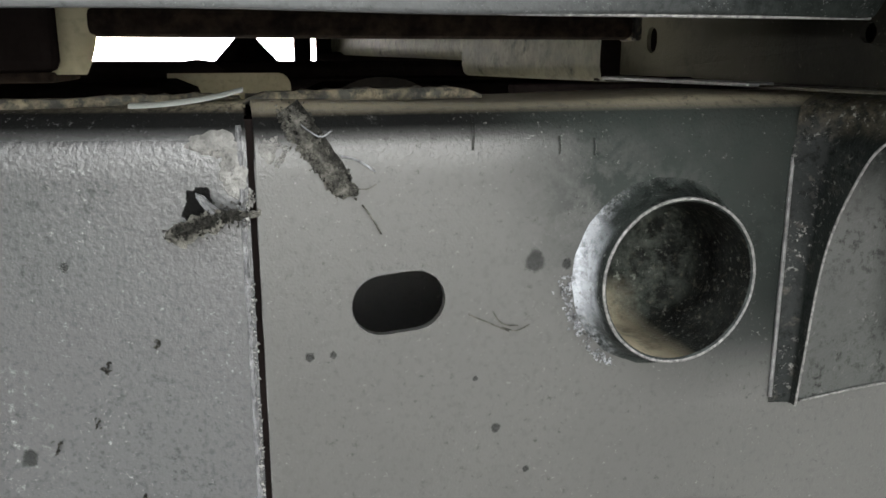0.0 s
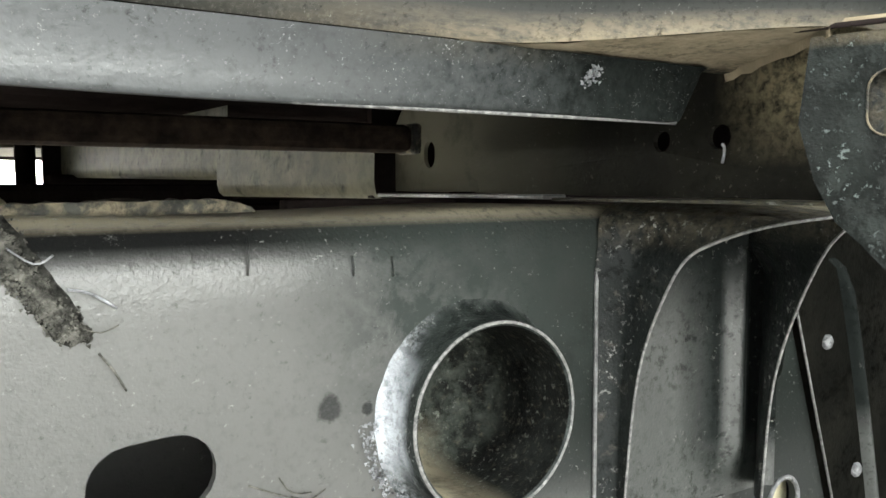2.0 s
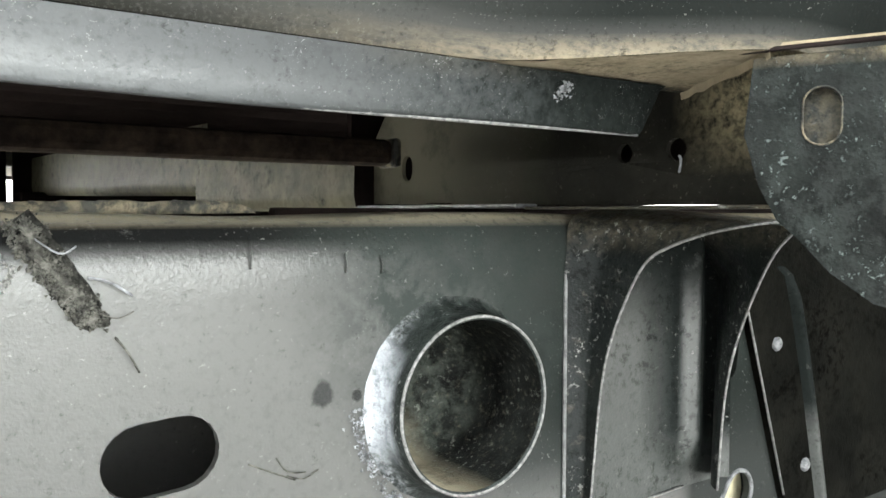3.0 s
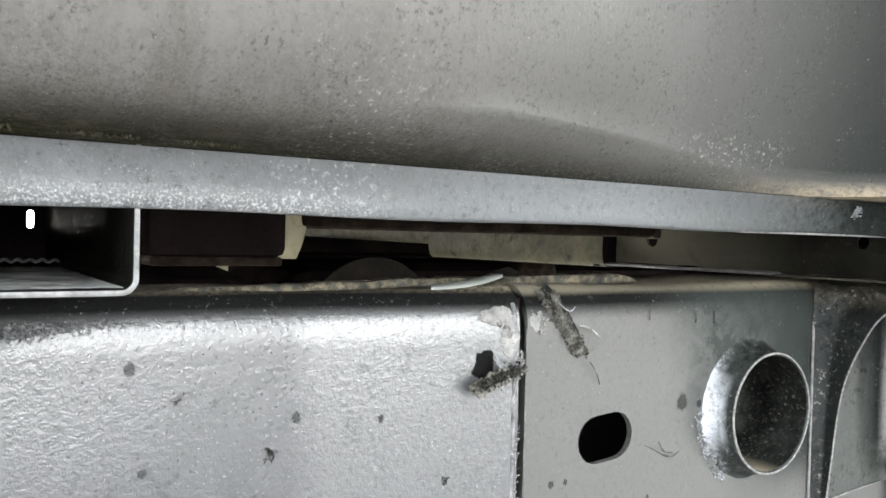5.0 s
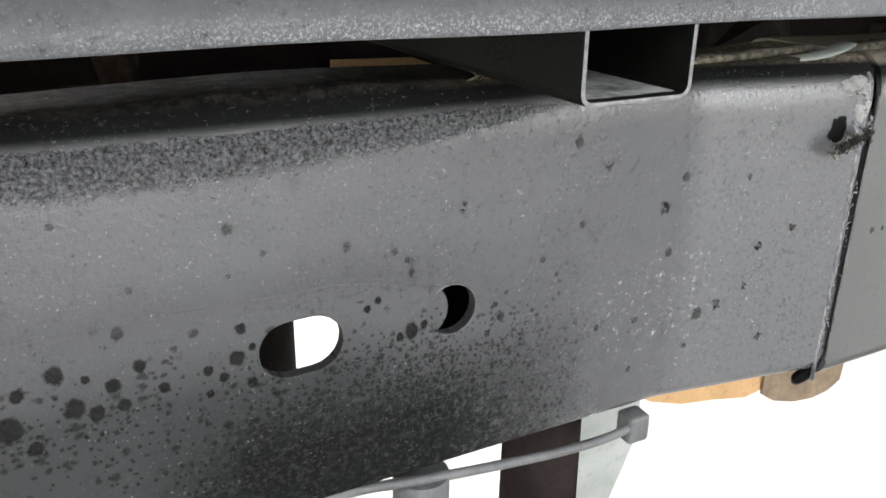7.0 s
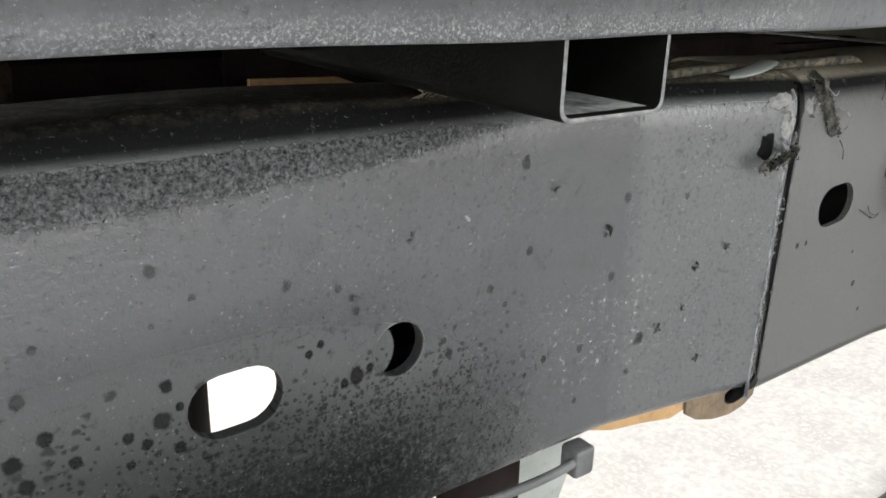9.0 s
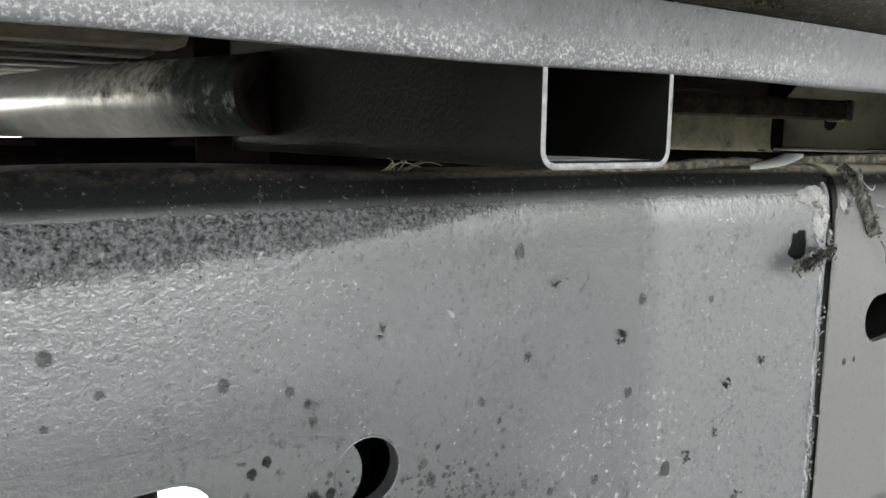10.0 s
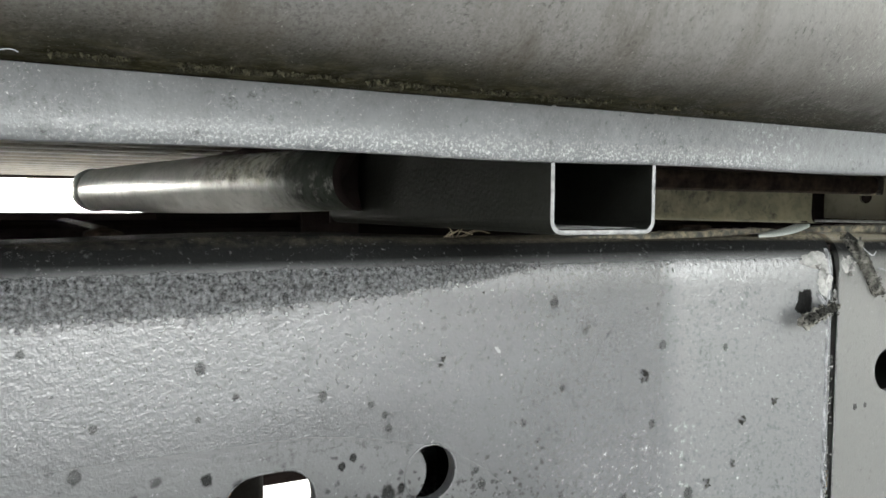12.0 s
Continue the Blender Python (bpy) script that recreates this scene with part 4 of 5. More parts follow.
for i, (x, z, q) in enumerate(((-0.0640, 0.4150, 1.0), (-0.0032, 0.3875, 1.0), (0.0161, 0.3964, 0.6), (0.0058, 0.3321, 0.7), (-0.0238, 0.3557, 0.5), (-0.0085, 0.3646, 0.4), (-0.1800, 0.4320, 0.3), (-0.1020, 0.4420, 0.3))):
    r = random.Random(60 + i)
    fleck = clump("mud_fleck", [(x - 0.0010, z - 0.002), (x + 0.0010, z + 0.002)], 0.0022 * q, YL, int(12 * q) + 4, 260 + i, SOIL, "small dark fleck of mud and fibre on the rail face")
    for j in range(int(5 * q)):
        a, ln = r.uniform(0, 6.28), r.uniform(0.0018, 0.0042) * q
        cx, cz = x + r.gauss(0, 0.0012), z + r.gauss(0, 0.0018)
        part("hair", tube([(cx + ln * (t - 0.5) * math.cos(a + 1.6 * t), face_l(cx) - 0.0003 - 0.0004 * t, cz + ln * (t - 0.5) * math.sin(a + 1.6 * t)) for t in steps(0, 1, 5)], 0.00022, 4), SOIL, fleck)

# fold lines pressed in the upper part of the sleeve
for fx, fz, ln in ((0.137, 0.473, 0.012), (0.173, 0.468, 0.007), (0.188, 0.467, 0.007)):
    part("fold", tube([(fx, YR - 0.0002, fz + ln / 2), (fx + 0.0006, YR - 0.0005, fz), (fx + 0.0004, YR, fz - ln / 2)], 0.0004, 6), RAIL_R, frame_ob)

# ---- body sill ----
sill = thing("body_sill", "grey painted steel rocker sill with flecked lower lip", "sill panel")


def lip_y(x):
    return 0.2565 + 0.0006 * math.sin(x * 17)


rows = []
for x in steps(-1.0, 0.24, 150) + steps(0.242, 0.272, 24):
    z0, z1, y = 0.5145 + 0.0004 * math.sin(x * 40), 0.5325, lip_y(x)
    cut = 0.0015 * max(0.0, 1 - (0.272 - x) / 0.014) + 0.0125 * max(0.0, 1 - (0.272 - x) / 0.0085)   # clipped corner at the end
    rows.append([(x, y + 0.004, z1), (x, y + 0.0032, z0 + cut + 0.001), (x, y + 0.0022, z0 + cut), (x, y + 0.0006, z0 + cut + 0.0003), (x, y, z0 + cut + 0.0016)]
                + [(x, y - 0.0035 * s ** 2, z0 + cut + 0.0016 + (z1 - z0 - cut - 0.0016) * s) for s in (0.2, 0.4, 0.6, 0.8, 1.0)])
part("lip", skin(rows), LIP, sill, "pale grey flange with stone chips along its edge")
part("lip_edge", tube([(x, lip_y(x) + 0.0014, 0.5146) for x in steps(0.13, 0.2625, 14)], 0.0006, 6), EDGE, sill, "bright worn edge")
rows = []
for x in steps(-1.2, -0.10, 60) + steps(-0.09, 0.30, 80) + steps(0.31, 1.2, 50):
    k = ease(0.16, -0.12, x)             # how far the shelf above the lip stands out
    f = ease(0.18, 0.275, x)             # the panel comes forward at the end bracket
    y0 = lip_y(x) - 0.0035 - 0.052 * f
    z0 = 0.5328 + 0.004 * f + 0.05 * max(0.0, x - 0.3)
    def at_s(s):
        flat = (y0 - 0.050 * (1 - (1 - s) ** 2.2), z0 + 0.012 * s + 0.085 * s ** 2.3)
        steep = (y0 - 0.035 * s ** 0.9, z0 + 0.100 * s)
        return (x, flat[0] * k + steep[0] * (1 - k), flat[1] * k + steep[1] * (1 - k))

    roll = 0.36 * min(1.0, max(0.04, 1 - (x + 0.03) / 0.20))      # where the pressed roll above the lip ends
    press = 0.0022 * ease(-0.09, -0.02, x) * min(1.0, roll / 0.25) * ease(0.19, 0.10, x)
    prof = [(x, at_s(roll * q)[1] - press * q ** 1.5, at_s(roll * q)[2] - 0.35 * press * q ** 2) for q in steps(0, 1, 10)[:-1]]
    for q in steps(0, 1, 16):
        p, fade = at_s(roll + (1 - roll) * q ** 1.5), max(0.0, 1 - q ** 1.5 / 0.16) ** 2
        prof.append((x, p[1] - press * fade, p[2] - 0.35 * press * fade))
    last = prof[-1]
    prof += [(x, last[1] - 0.010, 0.70), (x, last[1] - 0.02, 0.95), (x, 0.20, 1.5)]
    rows.append(prof)
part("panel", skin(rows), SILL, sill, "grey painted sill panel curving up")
def on_ear(s, z, off=0.0):
    """Point of the slanting end plate: s metres along it, off metres behind it."""
    return (0.272 + 0.522 * s + 0.853 * off, 0.191 - 0.853 * s + 0.522 * off, z)


ear = part("end_plate", plate([[(-0.021, 0.5345), (-0.0235, 0.511), (-0.019, 0.495), (-0.0135, 0.484), (-0.007, 0.478), (0.002, 0.468), (0.014, 0.459), (0.024, 0.4565),
          (0.06, 0.452), (0.10, 0.44), (0.10, 0.60), (0.03, 0.5365)], stadium(-0.0012, 0.5160, 0.0106, 0.0175)], lambda a, b: on_ear(a, b), (0.0026, 0.0016, 0)), EAR, sill, "mottled greenish black end plate with a hole")
part("hole_backing", plate([ring(0, 0.516, 0.012)], lambda a, b: on_ear(a, b, 0.0045), (0.0017, 0.001, 0)), GUSSET, ear)
part("seam", plate([[(-0.03, 0.5370), (0.10, 0.5410), (0.10, 0.5422), (-0.03, 0.5382)]], lambda a, b: on_ear(a, b, -0.0012), (0.003, 0.0018, 0)), DUST, ear, "dusty folded joint")

part("inner_skin", skin([[(x, 0.2615, 0.531), (x, 0.263, 0.545), (x, 0.268, 0.566)] for x in steps(-1.0, 0.26, 4)]), DARK, sill)

clump("paint_chips", [(0.2185, 0.5235), (0.2215, 0.5262), (0.2235, 0.5285)], 0.0050, lip_y(0.22) - 0.0178, 60, 77, CHALK, "pale chips of paint and salt on the sill lip")

# unseen wheel with its arch, added beyond the end plate to block light
wheel = thing("unseen_front_wheel", "unseen black rubber tyre added to block light behind the sill end plate", "wheel")
tyre = [(0.20, 0.05), (0.30, 0.035), (0.345, 0.045), (0.36, 0.08), (0.362, 0.14), (0.36, 0.20), (0.345, 0.235), (0.30, 0.245), (0.20, 0.23)]
part("tyre", lathe(tyre, 1.15, 0.362, 64), MAT, wheel)
part("rim", lathe([(0.21, 0.06), (0.19, 0.10), (0.02, 0.09)], 1.15, 0.362, 48), DARK, wheel)
arch = part("unseen_wheel_arch", skin([[(1.15 - 0.42 * math.cos(g), y, 0.362 + 0.42 * math.sin(g)) for y in (0.0, 0.12, 0.20, 0.235)] for g in steps(0.1, math.pi - 0.1, 20)]), DARK)
tagged(arch, "unseen black wheel arch liner added to block light over the tyre", "wheel arch", kind="structure")

# ---- body floor and cross members ----
floor_pan = part("floor_pan", skin([[(x, y, 0.56 + 0.02 * ease(0.5, 0.8, y) + 0.004 * math.sin(y * 70) * (y > 0.6)) for y in steps(0.26, 1.75, 120)] for x in steps(-2.2, 2.2, 12)]), DARK)
tagged(floor_pan, "dark ribbed underside of the vehicle floor", "floor pan")
shell = part("body_shell", block(-2.2, 2.2, 0.24, 1.76, 0.95, 2.0, 0.02), PAINT)
tagged(shell, "plain grey vehicle body above the sill", "body shell", kind="structure")
far_sill = part("far_sill", block(-2.2, 2.2, 1.70, 1.76, 0.545, 0.96, 0.008), DARK)
tagged(far_sill, "dark sill on the far side of the vehicle", "sill panel", kind="structure")

member = thing("cross_member", "steel cross member with dark bracket and pale galvanised section", "cross member")
bx = 0.2915
brk = part("side_bracket", plate([[(0.2, 0.489), (0.497, 0.4915), (0.497, 0.53), (0.47, 0.56), (0.26, 0.56), (0.2, 0.545)],
           stadium(0.4585, 0.512, 0.0115, 0.015), ring(0.290, 0.511, 0.0041, 16), ring(0.2655, 0.5115, 0.0046, 16)], lambda a, b: (bx + 0.004 * ease(0.3, 0.25, a), a, b), (0.0025, 0, 0)), BRACKET, member,
           "dark steel bracket with slot and bolt holes")
part("flange", block(0.279, bx + 0.001, 0.345, 0.497, 0.4885, 0.4905, 0.0006), SAWN, brk, "bright lower flange")
part("flange", block(0.284, bx + 0.004, 0.2, 0.345, 0.4878, 0.4892, 0.0005), GUSSET, brk)
# dark plate added to close off the bright gap at the section's end
part("end_cap", block(0.2805, 0.345, 0.506, 0.512, 0.4875, 0.56, 0.0), DARK, member)
part("seal", block(0.19, 0.281, 0.415, 0.424, 0.42, 0.4885, 0.001), DARK, member)
part("seal", block(0.2812, 0.6, 0.415, 0.424, 0.42, 0.4915, 0.001), DARK, member)
part("back_wall", block(0.33, 0.333, 0.24, 0.5, 0.49, 0.56, 0.0), DARK, member)
rows = []
for y in steps(0.5, 0.735, 16):
    x = 0.280 - 0.022 * (y - 0.5) / 0.235
    rows.append([(x, y, 0.53), (x - 0.001, y, 0.512), (x - 0.0015, y, 0.497), (x, y, 0.490), (x + 0.004, y, 0.487), (x + 0.03, y, 0.487)])
part("near_section", skin(rows), GALV, member, "pale galvanised pressed section")
rows = []
for y in steps(0.72, 1.34, 16):
    x = 0.262 - 0.05 * (y - 0.72) / 0.6
    zb = 0.500 + 0.009 * (y - 0.72) / 0.6
    rows.append([(x, y, 0.56), (x - 0.001, y, zb + 0.012), (x, y, zb + 0.003), (x + 0.004, y, zb), (x + 0.03, y, zb)])
part("far_section", skin(rows), GALV, member, "pale galvanised far section")
bar = thing("floor_bar", "brown rusty bar running below the floor", "bar")
part("bar", block(-0.013, 0.2640, 0.428, 0.446, 0.5115, 0.5255, 0.004), RUSTBAR, bar)
part("end_cap", block(0.2635, 0.2685, 0.4272, 0.4468, 0.5107, 0.5263, 0.002), DUSTY, bar)
dark_block = thing("body_mount", "black rubber body mount block above the rail", "body mount")
part("bush", block(-0.097, -0.0255, 0.416, 0.50, 0.4955, 0.56, 0.005), DARK, dark_block)
part("washer", block(-0.095, -0.0275, 0.418, 0.498, 0.491, 0.4957, 0.0015), RUSTBAR, dark_block)
for tx0, tx1, z0, dx in ((-0.0245, -0.0065, 0.4945, -0.012), (-0.052, -0.033, 0.500, -0.006)):
    rows = []
    for i in range(13):
        t = i / 12
        rows.append([(tx0 + dx * t * t, 0.4305, 0.556 + (z0 - 0.556) * t), (tx1 + dx * 0.4 * t * t - 0.004 * t ** 6, 0.4305, 0.556 + (z0 - 0.556) * t)])
    bm = skin(rows)
    ex = bmesh.ops.extrude_face_region(bm, geom=bm.faces[:])
    bmesh.ops.translate(bm, vec=(0, 0.006, 0), verts=[v for v in ex["geom"] if isinstance(v, bmesh.types.BMVert)])
    bmesh.ops.recalc_face_normals(bm, faces=bm.faces)
    tagged(part("hanging_tab", bm, CREAM), "cream painted tab hanging from the floor", "bracket", "cream tabs under the floor")

# open box section that stands across the rail
X0, X1, Z0 = -0.1815, -0.1340, 0.4895
box = thing("box_outrigger", "open black steel box section with a bright cut end", "outrigger")


def u_loop(i):
    """Section of the channel, i metres inside its outer surface."""
    r = 0.005 - min(i, 0.004)
    pts = [(X0 + i, 0.56)]
    pts += [(X0 + 0.005 - r * math.cos(g), Z0 + 0.005 - r * math.sin(g)) for g in steps(0, math.pi / 2, 6)]
    pts += [(X1 - 0.005 + r * math.sin(g), Z0 + 0.005 - r * math.cos(g)) for g in steps(0, math.pi / 2, 6)]
    return pts + [(X1 - i, 0.56)]


outer, inner = u_loop(0.0), u_loop(0.0016)
bm = skin([[(x, y, z) for x, z in outer] for y in (0.2585, 0.466)] + [[(x, y, z) for x, z in inner] for y in (0.466, 0.2585)], smooth=False)
part("channel", bm, CHANNEL, box)
part("cut_end", skin([[(x, 0.2583, z) for x, z in outer], [(x, 0.2578, z) for x, z in u_loop(0.0008)], [(x, 0.2583, z) for x, z in inner]]), SAWN, box, "bright sawn edge")
part("end_plate", plate([[(X0, Z0), (X1, Z0), (X1, 0.56), (X0, 0.56)], stadium(-0.1395 - 0.003, 0.5125, 0.0032, 0.009)], lambda a, b: (a, 0.4662, b), (0, 0.002, 0)), DARK, box)
rows = []
for y in steps(0.262, 0.40, 30):
    rows.append([(x, y, Z0 + 0.0021 + 0.0003 * noise.noise((x * 160, y * 90, 2))) for x in steps(X0 + 0.004, X1 - 0.003, 12)])
part("dust", skin(rows), WHITE_DUST, box, "pale dust on the channel floor")

# silver pipe behind the box section
part("bead", tube([(x, 0.402 + 0.001 * math.sin(x * 900), Z0 + 0.0045 + 0.0006 * math.sin(x * 1300)) for x in steps(X0 + 0.003, X1 - 0.003, 40)], 0.0007, 6), SAWN, box, "thin wavy pale bead")
part("shield", block(-0.187, -0.150, 0.500, 0.503, 0.44, 0.56, 0.0), DARK, box)
pipe = thing("exhaust_pipe", "silver aluminised exhaust pipe with scaly burnt patch", "exhaust pipe")
P1 = Vector((-0.276, 0.752, 0.5098))
P0 = Vector((-0.196, 0.470, 0.5125)).lerp(P1, -0.175)


def against_box(bm):
    """Flattens what would run into the side of the box section."""
    for v in bm.verts:
        v.co.x = min(v.co.x, X0 - 0.0012 - 0.0006 * (v.co.y > 0.42))
    return bm



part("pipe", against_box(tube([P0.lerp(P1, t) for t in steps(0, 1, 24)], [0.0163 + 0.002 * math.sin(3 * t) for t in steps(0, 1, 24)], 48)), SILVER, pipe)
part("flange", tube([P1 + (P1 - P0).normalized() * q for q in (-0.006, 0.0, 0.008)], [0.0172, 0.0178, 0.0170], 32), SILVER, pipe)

part("clamp", against_box(tube([P0 + (P1 - P0).normalized() * q for q in (-0.003, 0.0, 0.003)], [0.0160, 0.0168, 0.0164], 32)), DARK, pipe)

# things beyond: far rail, beige tank, dark drum and hangers
far_rail = tagged(part("far_rail", block(-2.2, 2.2, 1.16, 1.23, 0.405, 0.478, 0.012), DARK), "dark far rail of the ladder frame", "chassis rail")
part("pad", block(-2.2, -0.16, 1.165, 1.225, 0.476, 0.4866, 0.002), DARK, far_rail)
drum = tagged(part("gearbox_cover", tube([(0.02, 1.02, 0.46), (0.02, 1.10, 0.46), (0.02, 1.16, 0.46)], [0.042, 0.042, 0.036], 40), DARK), "round dark gearbox cover under the floor", "gearbox")
cover = [(-0.012, 0.448)] + [(0.1235, 0.448)] + [(0.1085 + 0.015 * math.cos(g), 0.4715 + 0.0150 * math.sin(g)) for g in steps(0.0, math.pi / 2, 8)] + [(-0.012, 0.4865)]
tagged(part("beige_cover", plate([cover, ring(0.0935, 0.4605, 0.0019, 16)], lambda a, b: (a, 0.985, b), (0, 0.004, 0)), CREAM), "beige plastic cover with a small hole below the floor", "cover")
for hx, hw, zt in ((0.085, 0.055, 0.0), (0.17, 0.012, 0.03), (0.222, 0.03, 0.03)):
    bm = skin([[(hx - hw * (1 - 0.75 * t), 1.30, 0.49 + 0.045 * t), (hx + hw * (1 - 0.75 * t) if not zt else hx + hw, 1.30, 0.49 + 0.045 * t)] if not zt else
               [(hx - hw, 1.30, 0.48 + 0.1 * t), (hx + hw, 1.30, 0.48 + 0.1 * t)] for t in steps(0, 1, 4)])
    ex = bmesh.ops.extrude_face_region(bm, geom=bm.faces[:])
    bmesh.ops.translate(bm, vec=(0, 0.03, 0), verts=[v for v in ex["geom"] if isinstance(v, bmesh.types.BMVert)])
    bmesh.ops.recalc_face_normals(bm, faces=bm.faces)
    tagged(part("hanger", bm, DARK), "black hanger between far rail and floor", "hanger", "hangers on the far rail")
tank_ob = thing("fuel_tank", "black fuel tank slung under the vehicle floor", "fuel tank")
part("shell", block(-1.2, 0.030, 0.60, 0.975, 0.285, 0.482, 0.03), DARK, tank_ob)
for sx_ in (-0.7, -0.3):
    part("strap", block(sx_, sx_ + 0.03, 0.596, 0.979, 0.272, 0.4835, 0.012), RUSTBAR, tank_ob)
housing = thing("transfer_case", "black gearbox housing under the vehicle floor", "gearbox")
# stretched along x to block the bright ground behind
part("case", block(0.135, 1.5, 0.82, 1.05, 0.30, 0.476, 0.03), DARK, housing)
part("flange", block(0.44, 0.50, 0.81, 1.06, 0.295, 0.480, 0.01), RUSTBAR, housing)
tagged(part("heat_shield", plate([[(0.118, 0.42)] + [(0.119 + 0.155 * q, max(0.4215, 0.487 - 0.052 * abs(2 * q - 0.75) ** 2.2)) for q in steps(0, 1, 20)] + [(0.276, 0.42)]], lambda a, b: (a, 0.700 + 0.2 * (0.49 - b), b), (0, 0.004, 0)), BROWN), "dull brown shield hanging under the floor", "heat shield")
tagged(part("cream_panel", plate([[(0.225, 0.43), (0.238, 0.4555), (0.300, 0.4560), (0.355, 0.4545), (0.36, 0.43)]], lambda a, b: (a, 0.765, b), (0, 0.004, 0)), CREAM), "cream painted panel behind the brown shield", "panel")
tagged(part("insulation_flap", plate([[(0.316, 0.425), (0.317, 0.474), (0.332, 0.478), (0.350, 0.472), (0.372, 0.463), (0.386, 0.468), (0.398, 0.459), (0.425, 0.466), (0.445, 0.455), (0.45, 0.425)]], lambda a, b: (a, 0.70 + 0.006 * math.sin(a * 90), b), (0, 0.004, 0)), BROWN), "torn grey-brown insulation flap behind the rail", "insulation")
# three unseen walls, added to dim what rails and sill reflect
blocker_south = part("blocker_south", block(-7.0, -0.90, -1.5, -1.3, 0.0, 1.3, 0.0), surface("dim wall", (0.125, 0.13, 0.134), (0.10, 0.104, 0.107), (0.7, 0.9), 3, 200, 0.2))
tagged(blocker_south, "unseen low grey wall added beside the vehicle to dim reflections", "wall", kind="structure")
blocker_far = part("blocker_far", block(1.5, 8.0, -3.4, -3.2, 0.0, 3.0, 0.0), surface("distant wall", (0.22, 0.225, 0.222), (0.17, 0.174, 0.172), (0.7, 0.9), 3, 200, 0.2))
tagged(blocker_far, "unseen grey wall added far off to dim reflections", "wall", kind="structure")
blocker_east = part("blocker_east", block(1.8, 1.95, -0.22, 0.0, 0.0, 2.0, 0.0), surface("dark wall", (0.05, 0.052, 0.049), (0.035, 0.036, 0.034), (0.7, 0.9), 3, 200, 0.2))
tagged(blocker_east, "unseen dark wall added ahead of the vehicle to dim reflections", "wall", kind="structure")
low_beam = tagged(part("low_beam", block(-0.16, 0.9, 1.24, 1.30, 0.42, 0.500, 0.01), DARK), "dark beam beside the far rail", "beam")
tagged(part("beam_cap", block(0.19, 0.9, 1.235, 1.305, 0.499, 0.512, 0.003), DARK), "dark cap on the beam beside the far rail", "beam")

for ry in steps(0.62, 1.60, 14):
    part("rib", block(-2.0, -0.15 if ry < 1.3 else 2.0, ry, ry + 0.035, 0.548, 0.582, 0.006), RIB, floor_pan, "brown pressed rib")

# ---- below the rail ----
post = tagged(part("inner_post", tube([(-0.247, 0.474, 0.10), (-0.247, 0.474, 0.30), (-0.247, 0.474, 0.462)], 0.0275, 24), BROWN), "dark round post behind the rail", "post")
board = tagged(part("tan_board", plate([[(-0.42, 0.25), (-0.268, 0.25), (-0.266, 0.318), (-0.245, 0.352), (-0.24, 0.40), (-0.42, 0.40)]], lambda a, b: (a, 0.44, b), (0, 0.004, 0)), TAN), "tan fibre board behind the slot of the rail", "board")
sheet = tagged(part("tan_sheet", plate([[(-0.03, 0.31), (-0.02, 0.262), (0.006, 0.246), (0.035, 0.236), (0.066, 0.231), (0.100, 0.2235), (0.118, 0.2265), (0.135, 0.2255), (0.17, 0.238), (0.20, 0.26), (0.20, 0.31)]], lambda a, b: (a, 0.402, b), (0, 0.003, 0)), TAN), "tan masking sheet hanging behind the rail bottom", "sheet")
tagged(part("brown_tab", plate([[(0.112, 0.30), (0.114, 0.2235), (0.128, 0.2145), (0.150, 0.2075), (0.172, 0.2045), (0.190, 0.2065), (0.203, 0.213), (0.21, 0.30)]], lambda a, b: (a, 0.399, b), (0, 0.002, 0)), BROWNTAB), "brown torn tab of sheet below the weld seam", "sheet")
scrap = tagged(part("tan_scrap", plate([[(-0.203, 0.4745), (-0.160, 0.4755), (-0.148, 0.4785), (-0.158, 0.482), (-0.203, 0.4832)]], lambda a, b: (a, 0.432, b), (0, 0.003, 0)), TAN), "scrap of tan board behind the rail", "board")
seal = tagged(part("rubber_seal", tube(curve_points([(-0.30, 0.347, 0.2965), (-0.235, 0.345, 0.2955), (-0.195, 0.344, 0.2900), (-0.15, 0.343, 0.2848), (-0.11, 0.342, 0.2815), (-0.080, 0.341, 0.2820), (-0.062, 0.340, 0.2865)]), 0.0026, 10), RUBBER), "grey rubber strip along the bottom of the rail", "seal")
clip = tagged(part("clip", block(-0.070, -0.056, 0.337, 0.350, 0.2745, 0.2915, 0.002), RUBBER), "grey clip holding the rubber strip", "clip")
tagged(part("hanging_plate", plate([[(-0.058, 0.292), (-0.004, 0.292), (-0.006, 0.222), (-0.028, 0.168), (-0.04, 0.12), (-0.07, 0.12), (-0.057, 0.181)]], lambda a, b: (a, 0.40, b), (0, 0.004, 0)), CLEAR), "translucent grey plastic plate below the rail", "plate")
tagged(part("grey_post", tube([(-0.193, 0.352, 0.10), (-0.193, 0.352, 0.20), (-0.193, 0.352, 0.2885)], 0.0145, 24), RUBBER), "dull grey round post under the rubber strip", "post")
tagged(part("dark_post", tube([(-0.085, 0.40, 0.10), (-0.085, 0.40, 0.20), (-0.085, 0.40, 0.292)], [0.026, 0.025, 0.024], 24), DARK), "dark round post below the rail", "post")

thread("fibre", [(0.2910, 0.2612, 0.5085), (0.2902, 0.2598, 0.5075), (0.2900, 0.2596, 0.5050), (0.2904, 0.2606, 0.5020)], 0.00055, CHALK, "white bristle caught in a bolt hole")

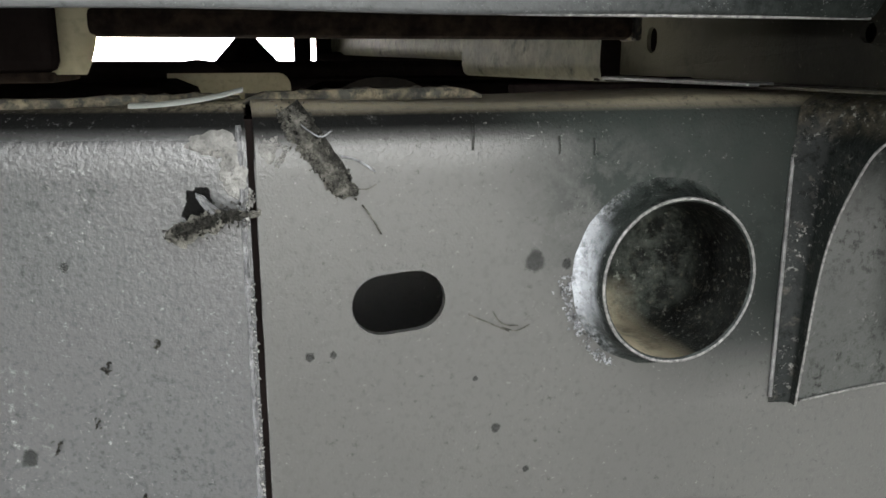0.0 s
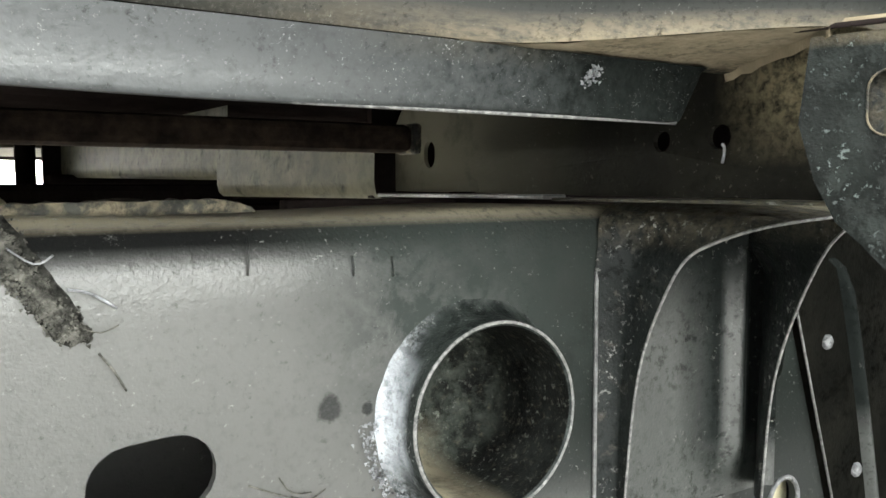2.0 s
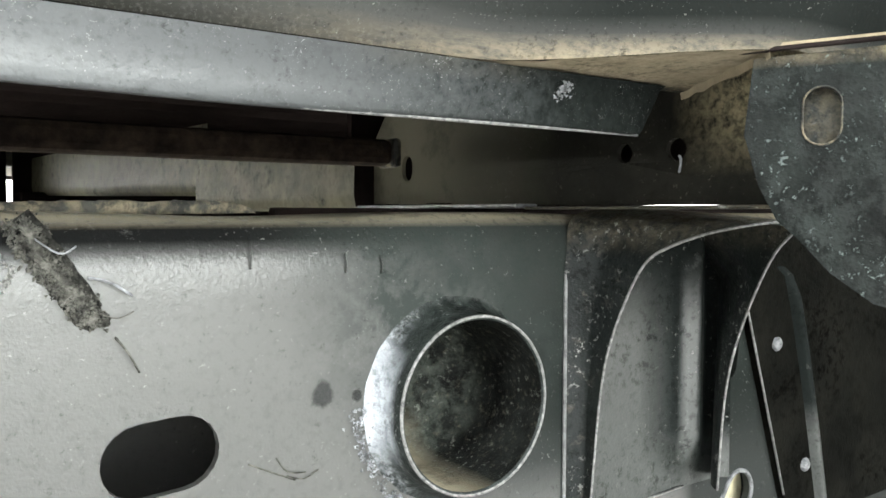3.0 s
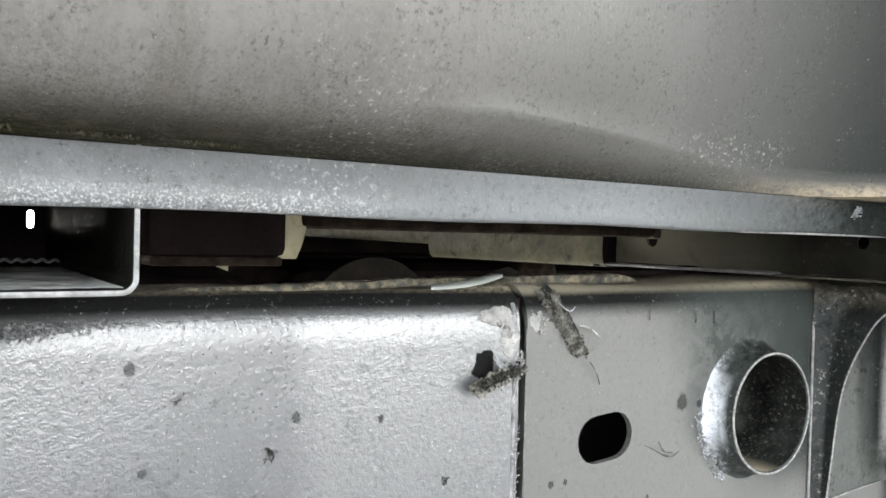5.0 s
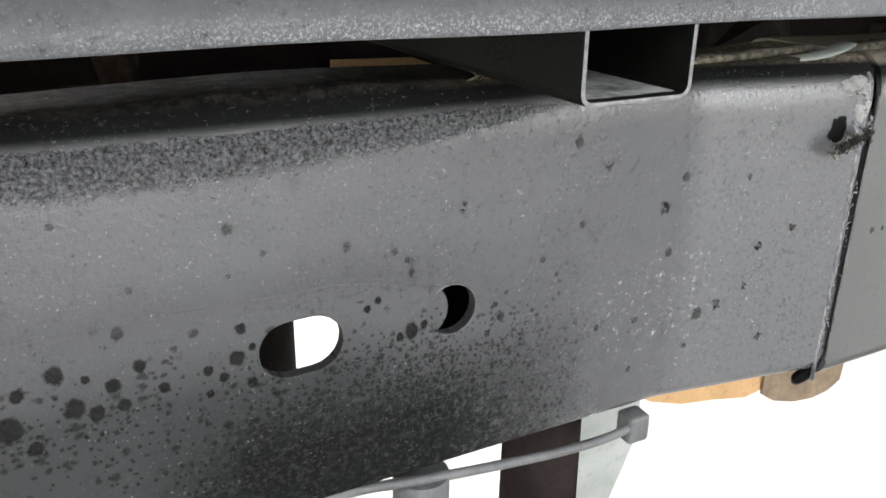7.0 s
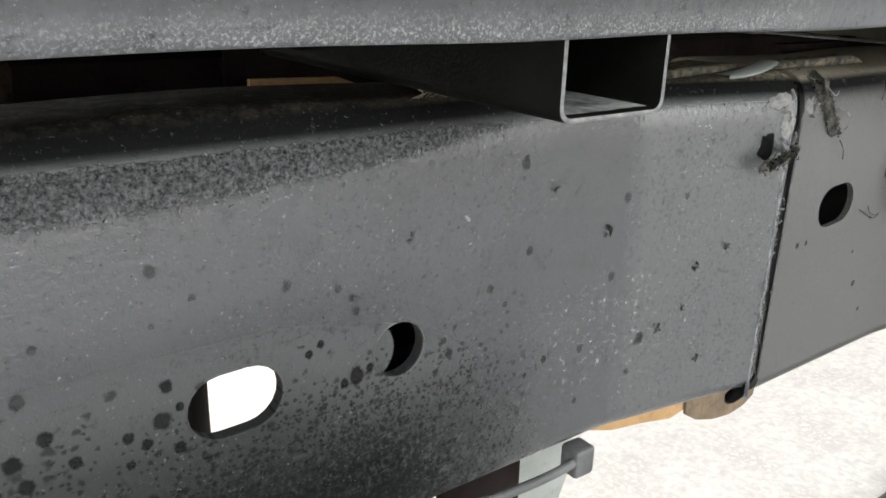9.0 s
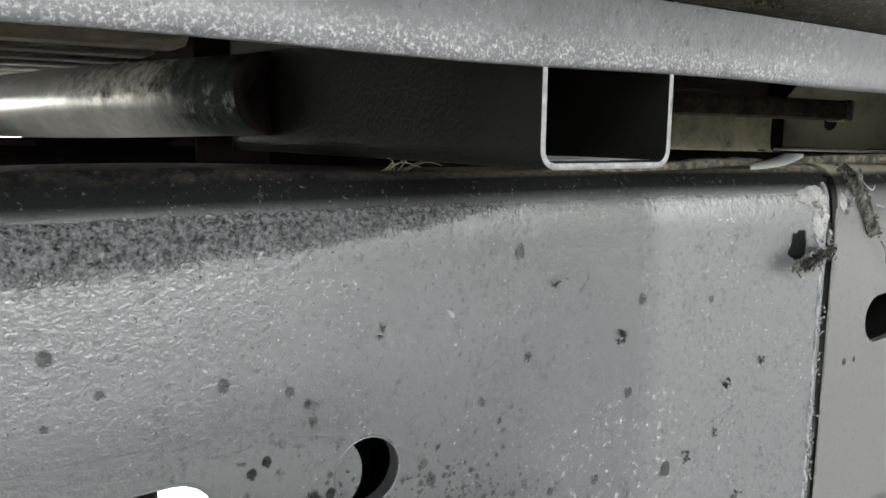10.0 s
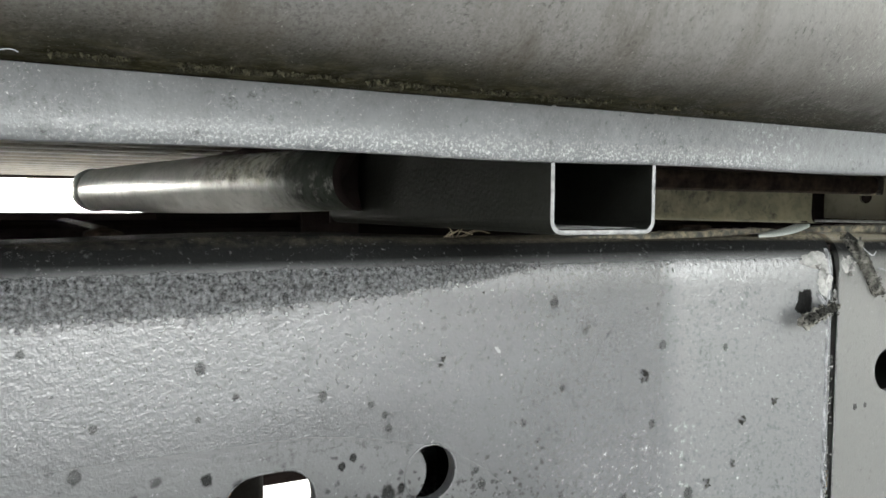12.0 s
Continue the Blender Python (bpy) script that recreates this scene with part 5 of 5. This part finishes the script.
# dusty ledge between the sill panel, the end of the lip and the end plate
rows = []
for t in steps(0, 1, 24):
    x = 0.170 + 0.091 * t
    f = ease(0.18, 0.275, x)
    front = Vector((x, lip_y(x) - 0.0036 - 0.052 * f, 0.5326 + 0.004 * f))
    rear = Vector((0.170 + 0.122 * t, 0.2590 + 0.003 * t, 0.5322 + 0.0006 * t))
    rows.append([front.lerp(rear, q) + Vector((0, 0, 0.0006 * noise.noise((x * 120, q * 9, 4)))) for q in steps(0, 1, 10)])
part("ledge", skin(rows), LEDGE, sill, "ledge covered with tan dust")
edge = rows[-1]
part("fold", skin([[p, p + Vector((0.0006, 0, -0.0022)), p + Vector((0.001, 0.0004, -0.0026 - 0.001 * noise.noise(p * 300)))] for p in edge]), DUST, sill, "dusty folded edge")
part("slit", tube([on_ear(q, 0.5372 + 0.035 * q, -0.0022) for q in steps(-0.033, 0.09, 12)], [0.0002] + [0.0008] * 11 + [0.0006], 6), DARK, sill)

# moss and dirt along the crease above the lip
for x0, x1, num, wide, seed in ((-0.41, -0.385, 90, 3, 40), (-0.372, -0.345, 190, 5, 41), (-0.335, -0.318, 70, 3, 42), (-0.306, -0.287, 150, 4, 43), (-0.284, -0.262, 110, 3, 44),
                                (-0.255, -0.228, 190, 5, 45), (-0.221, -0.205, 70, 3, 46), (-0.198, -0.168, 160, 4, 47), (-0.158, -0.139, 70, 3, 48), (-0.125, -0.108, 40, 2, 49)):
    clump("crease_moss", [(x0, 0.5334), ((x0 + x1) / 2, 0.5337), (x1, 0.5334)], wide * 0.001, lip_y(x0) - 0.0270, num, seed, MOSS, "green-brown moss and dirt in the sill crease", 0.1)
for hx, hy, hz, tilt in ((-0.366, 0.2400, 0.5344, 0.1), (-0.354, 0.2385, 0.5340, 1.2), (-0.345, 0.2420, 0.5338, -0.2)):
    thread("fibre", [(hx + q * math.cos(tilt), hy - 0.0006, hz - 0.0006 + q * math.sin(tilt) + 0.0005 * math.sin(q * 900)) for q in steps(-0.003, 0.003, 6)], 0.00014, CHALK, "pale hair caught in the dirt of the sill crease")

# rims and insides of the openings near the outrigger
part("hole_rim", tube([on_ear(a, b, -0.0004) for a, b in stadium(-0.0012, 0.5160, 0.0109, 0.0178) + [stadium(-0.0012, 0.5160, 0.0109, 0.0178)[0]]], 0.0003, 5), DUSTY, ear, "dusty rim of the hole")
low = stadium(0.4055, 0.331, 0.0225, 0.0385, -35)
part("slot_rim", tube([(a, YR - 0.0003, b) for a, b in low + [low[0]]], 0.0013, 6), SEALER, frame_ob, "pale sealer round the slot")
# cream plates added behind the slots, their pale colour standing for light inside
part("slot_backing", plate([ring(0.4085, 0.334, 0.019)], lambda a, b: (a, YR + 0.010, b), (0, 0.003, 0)), CREAM, frame_ob, "pale plate added for the lit inside of the slot")
part("slot_backing", plate([[(0.388, 0.395), (0.412, 0.395), (0.412, 0.4105), (0.388, 0.4125)]], lambda a, b: (a, YR + 0.009, b), (0, 0.003, 0)), CREAM, frame_ob, "pale plate added for the lit inside of the slot")
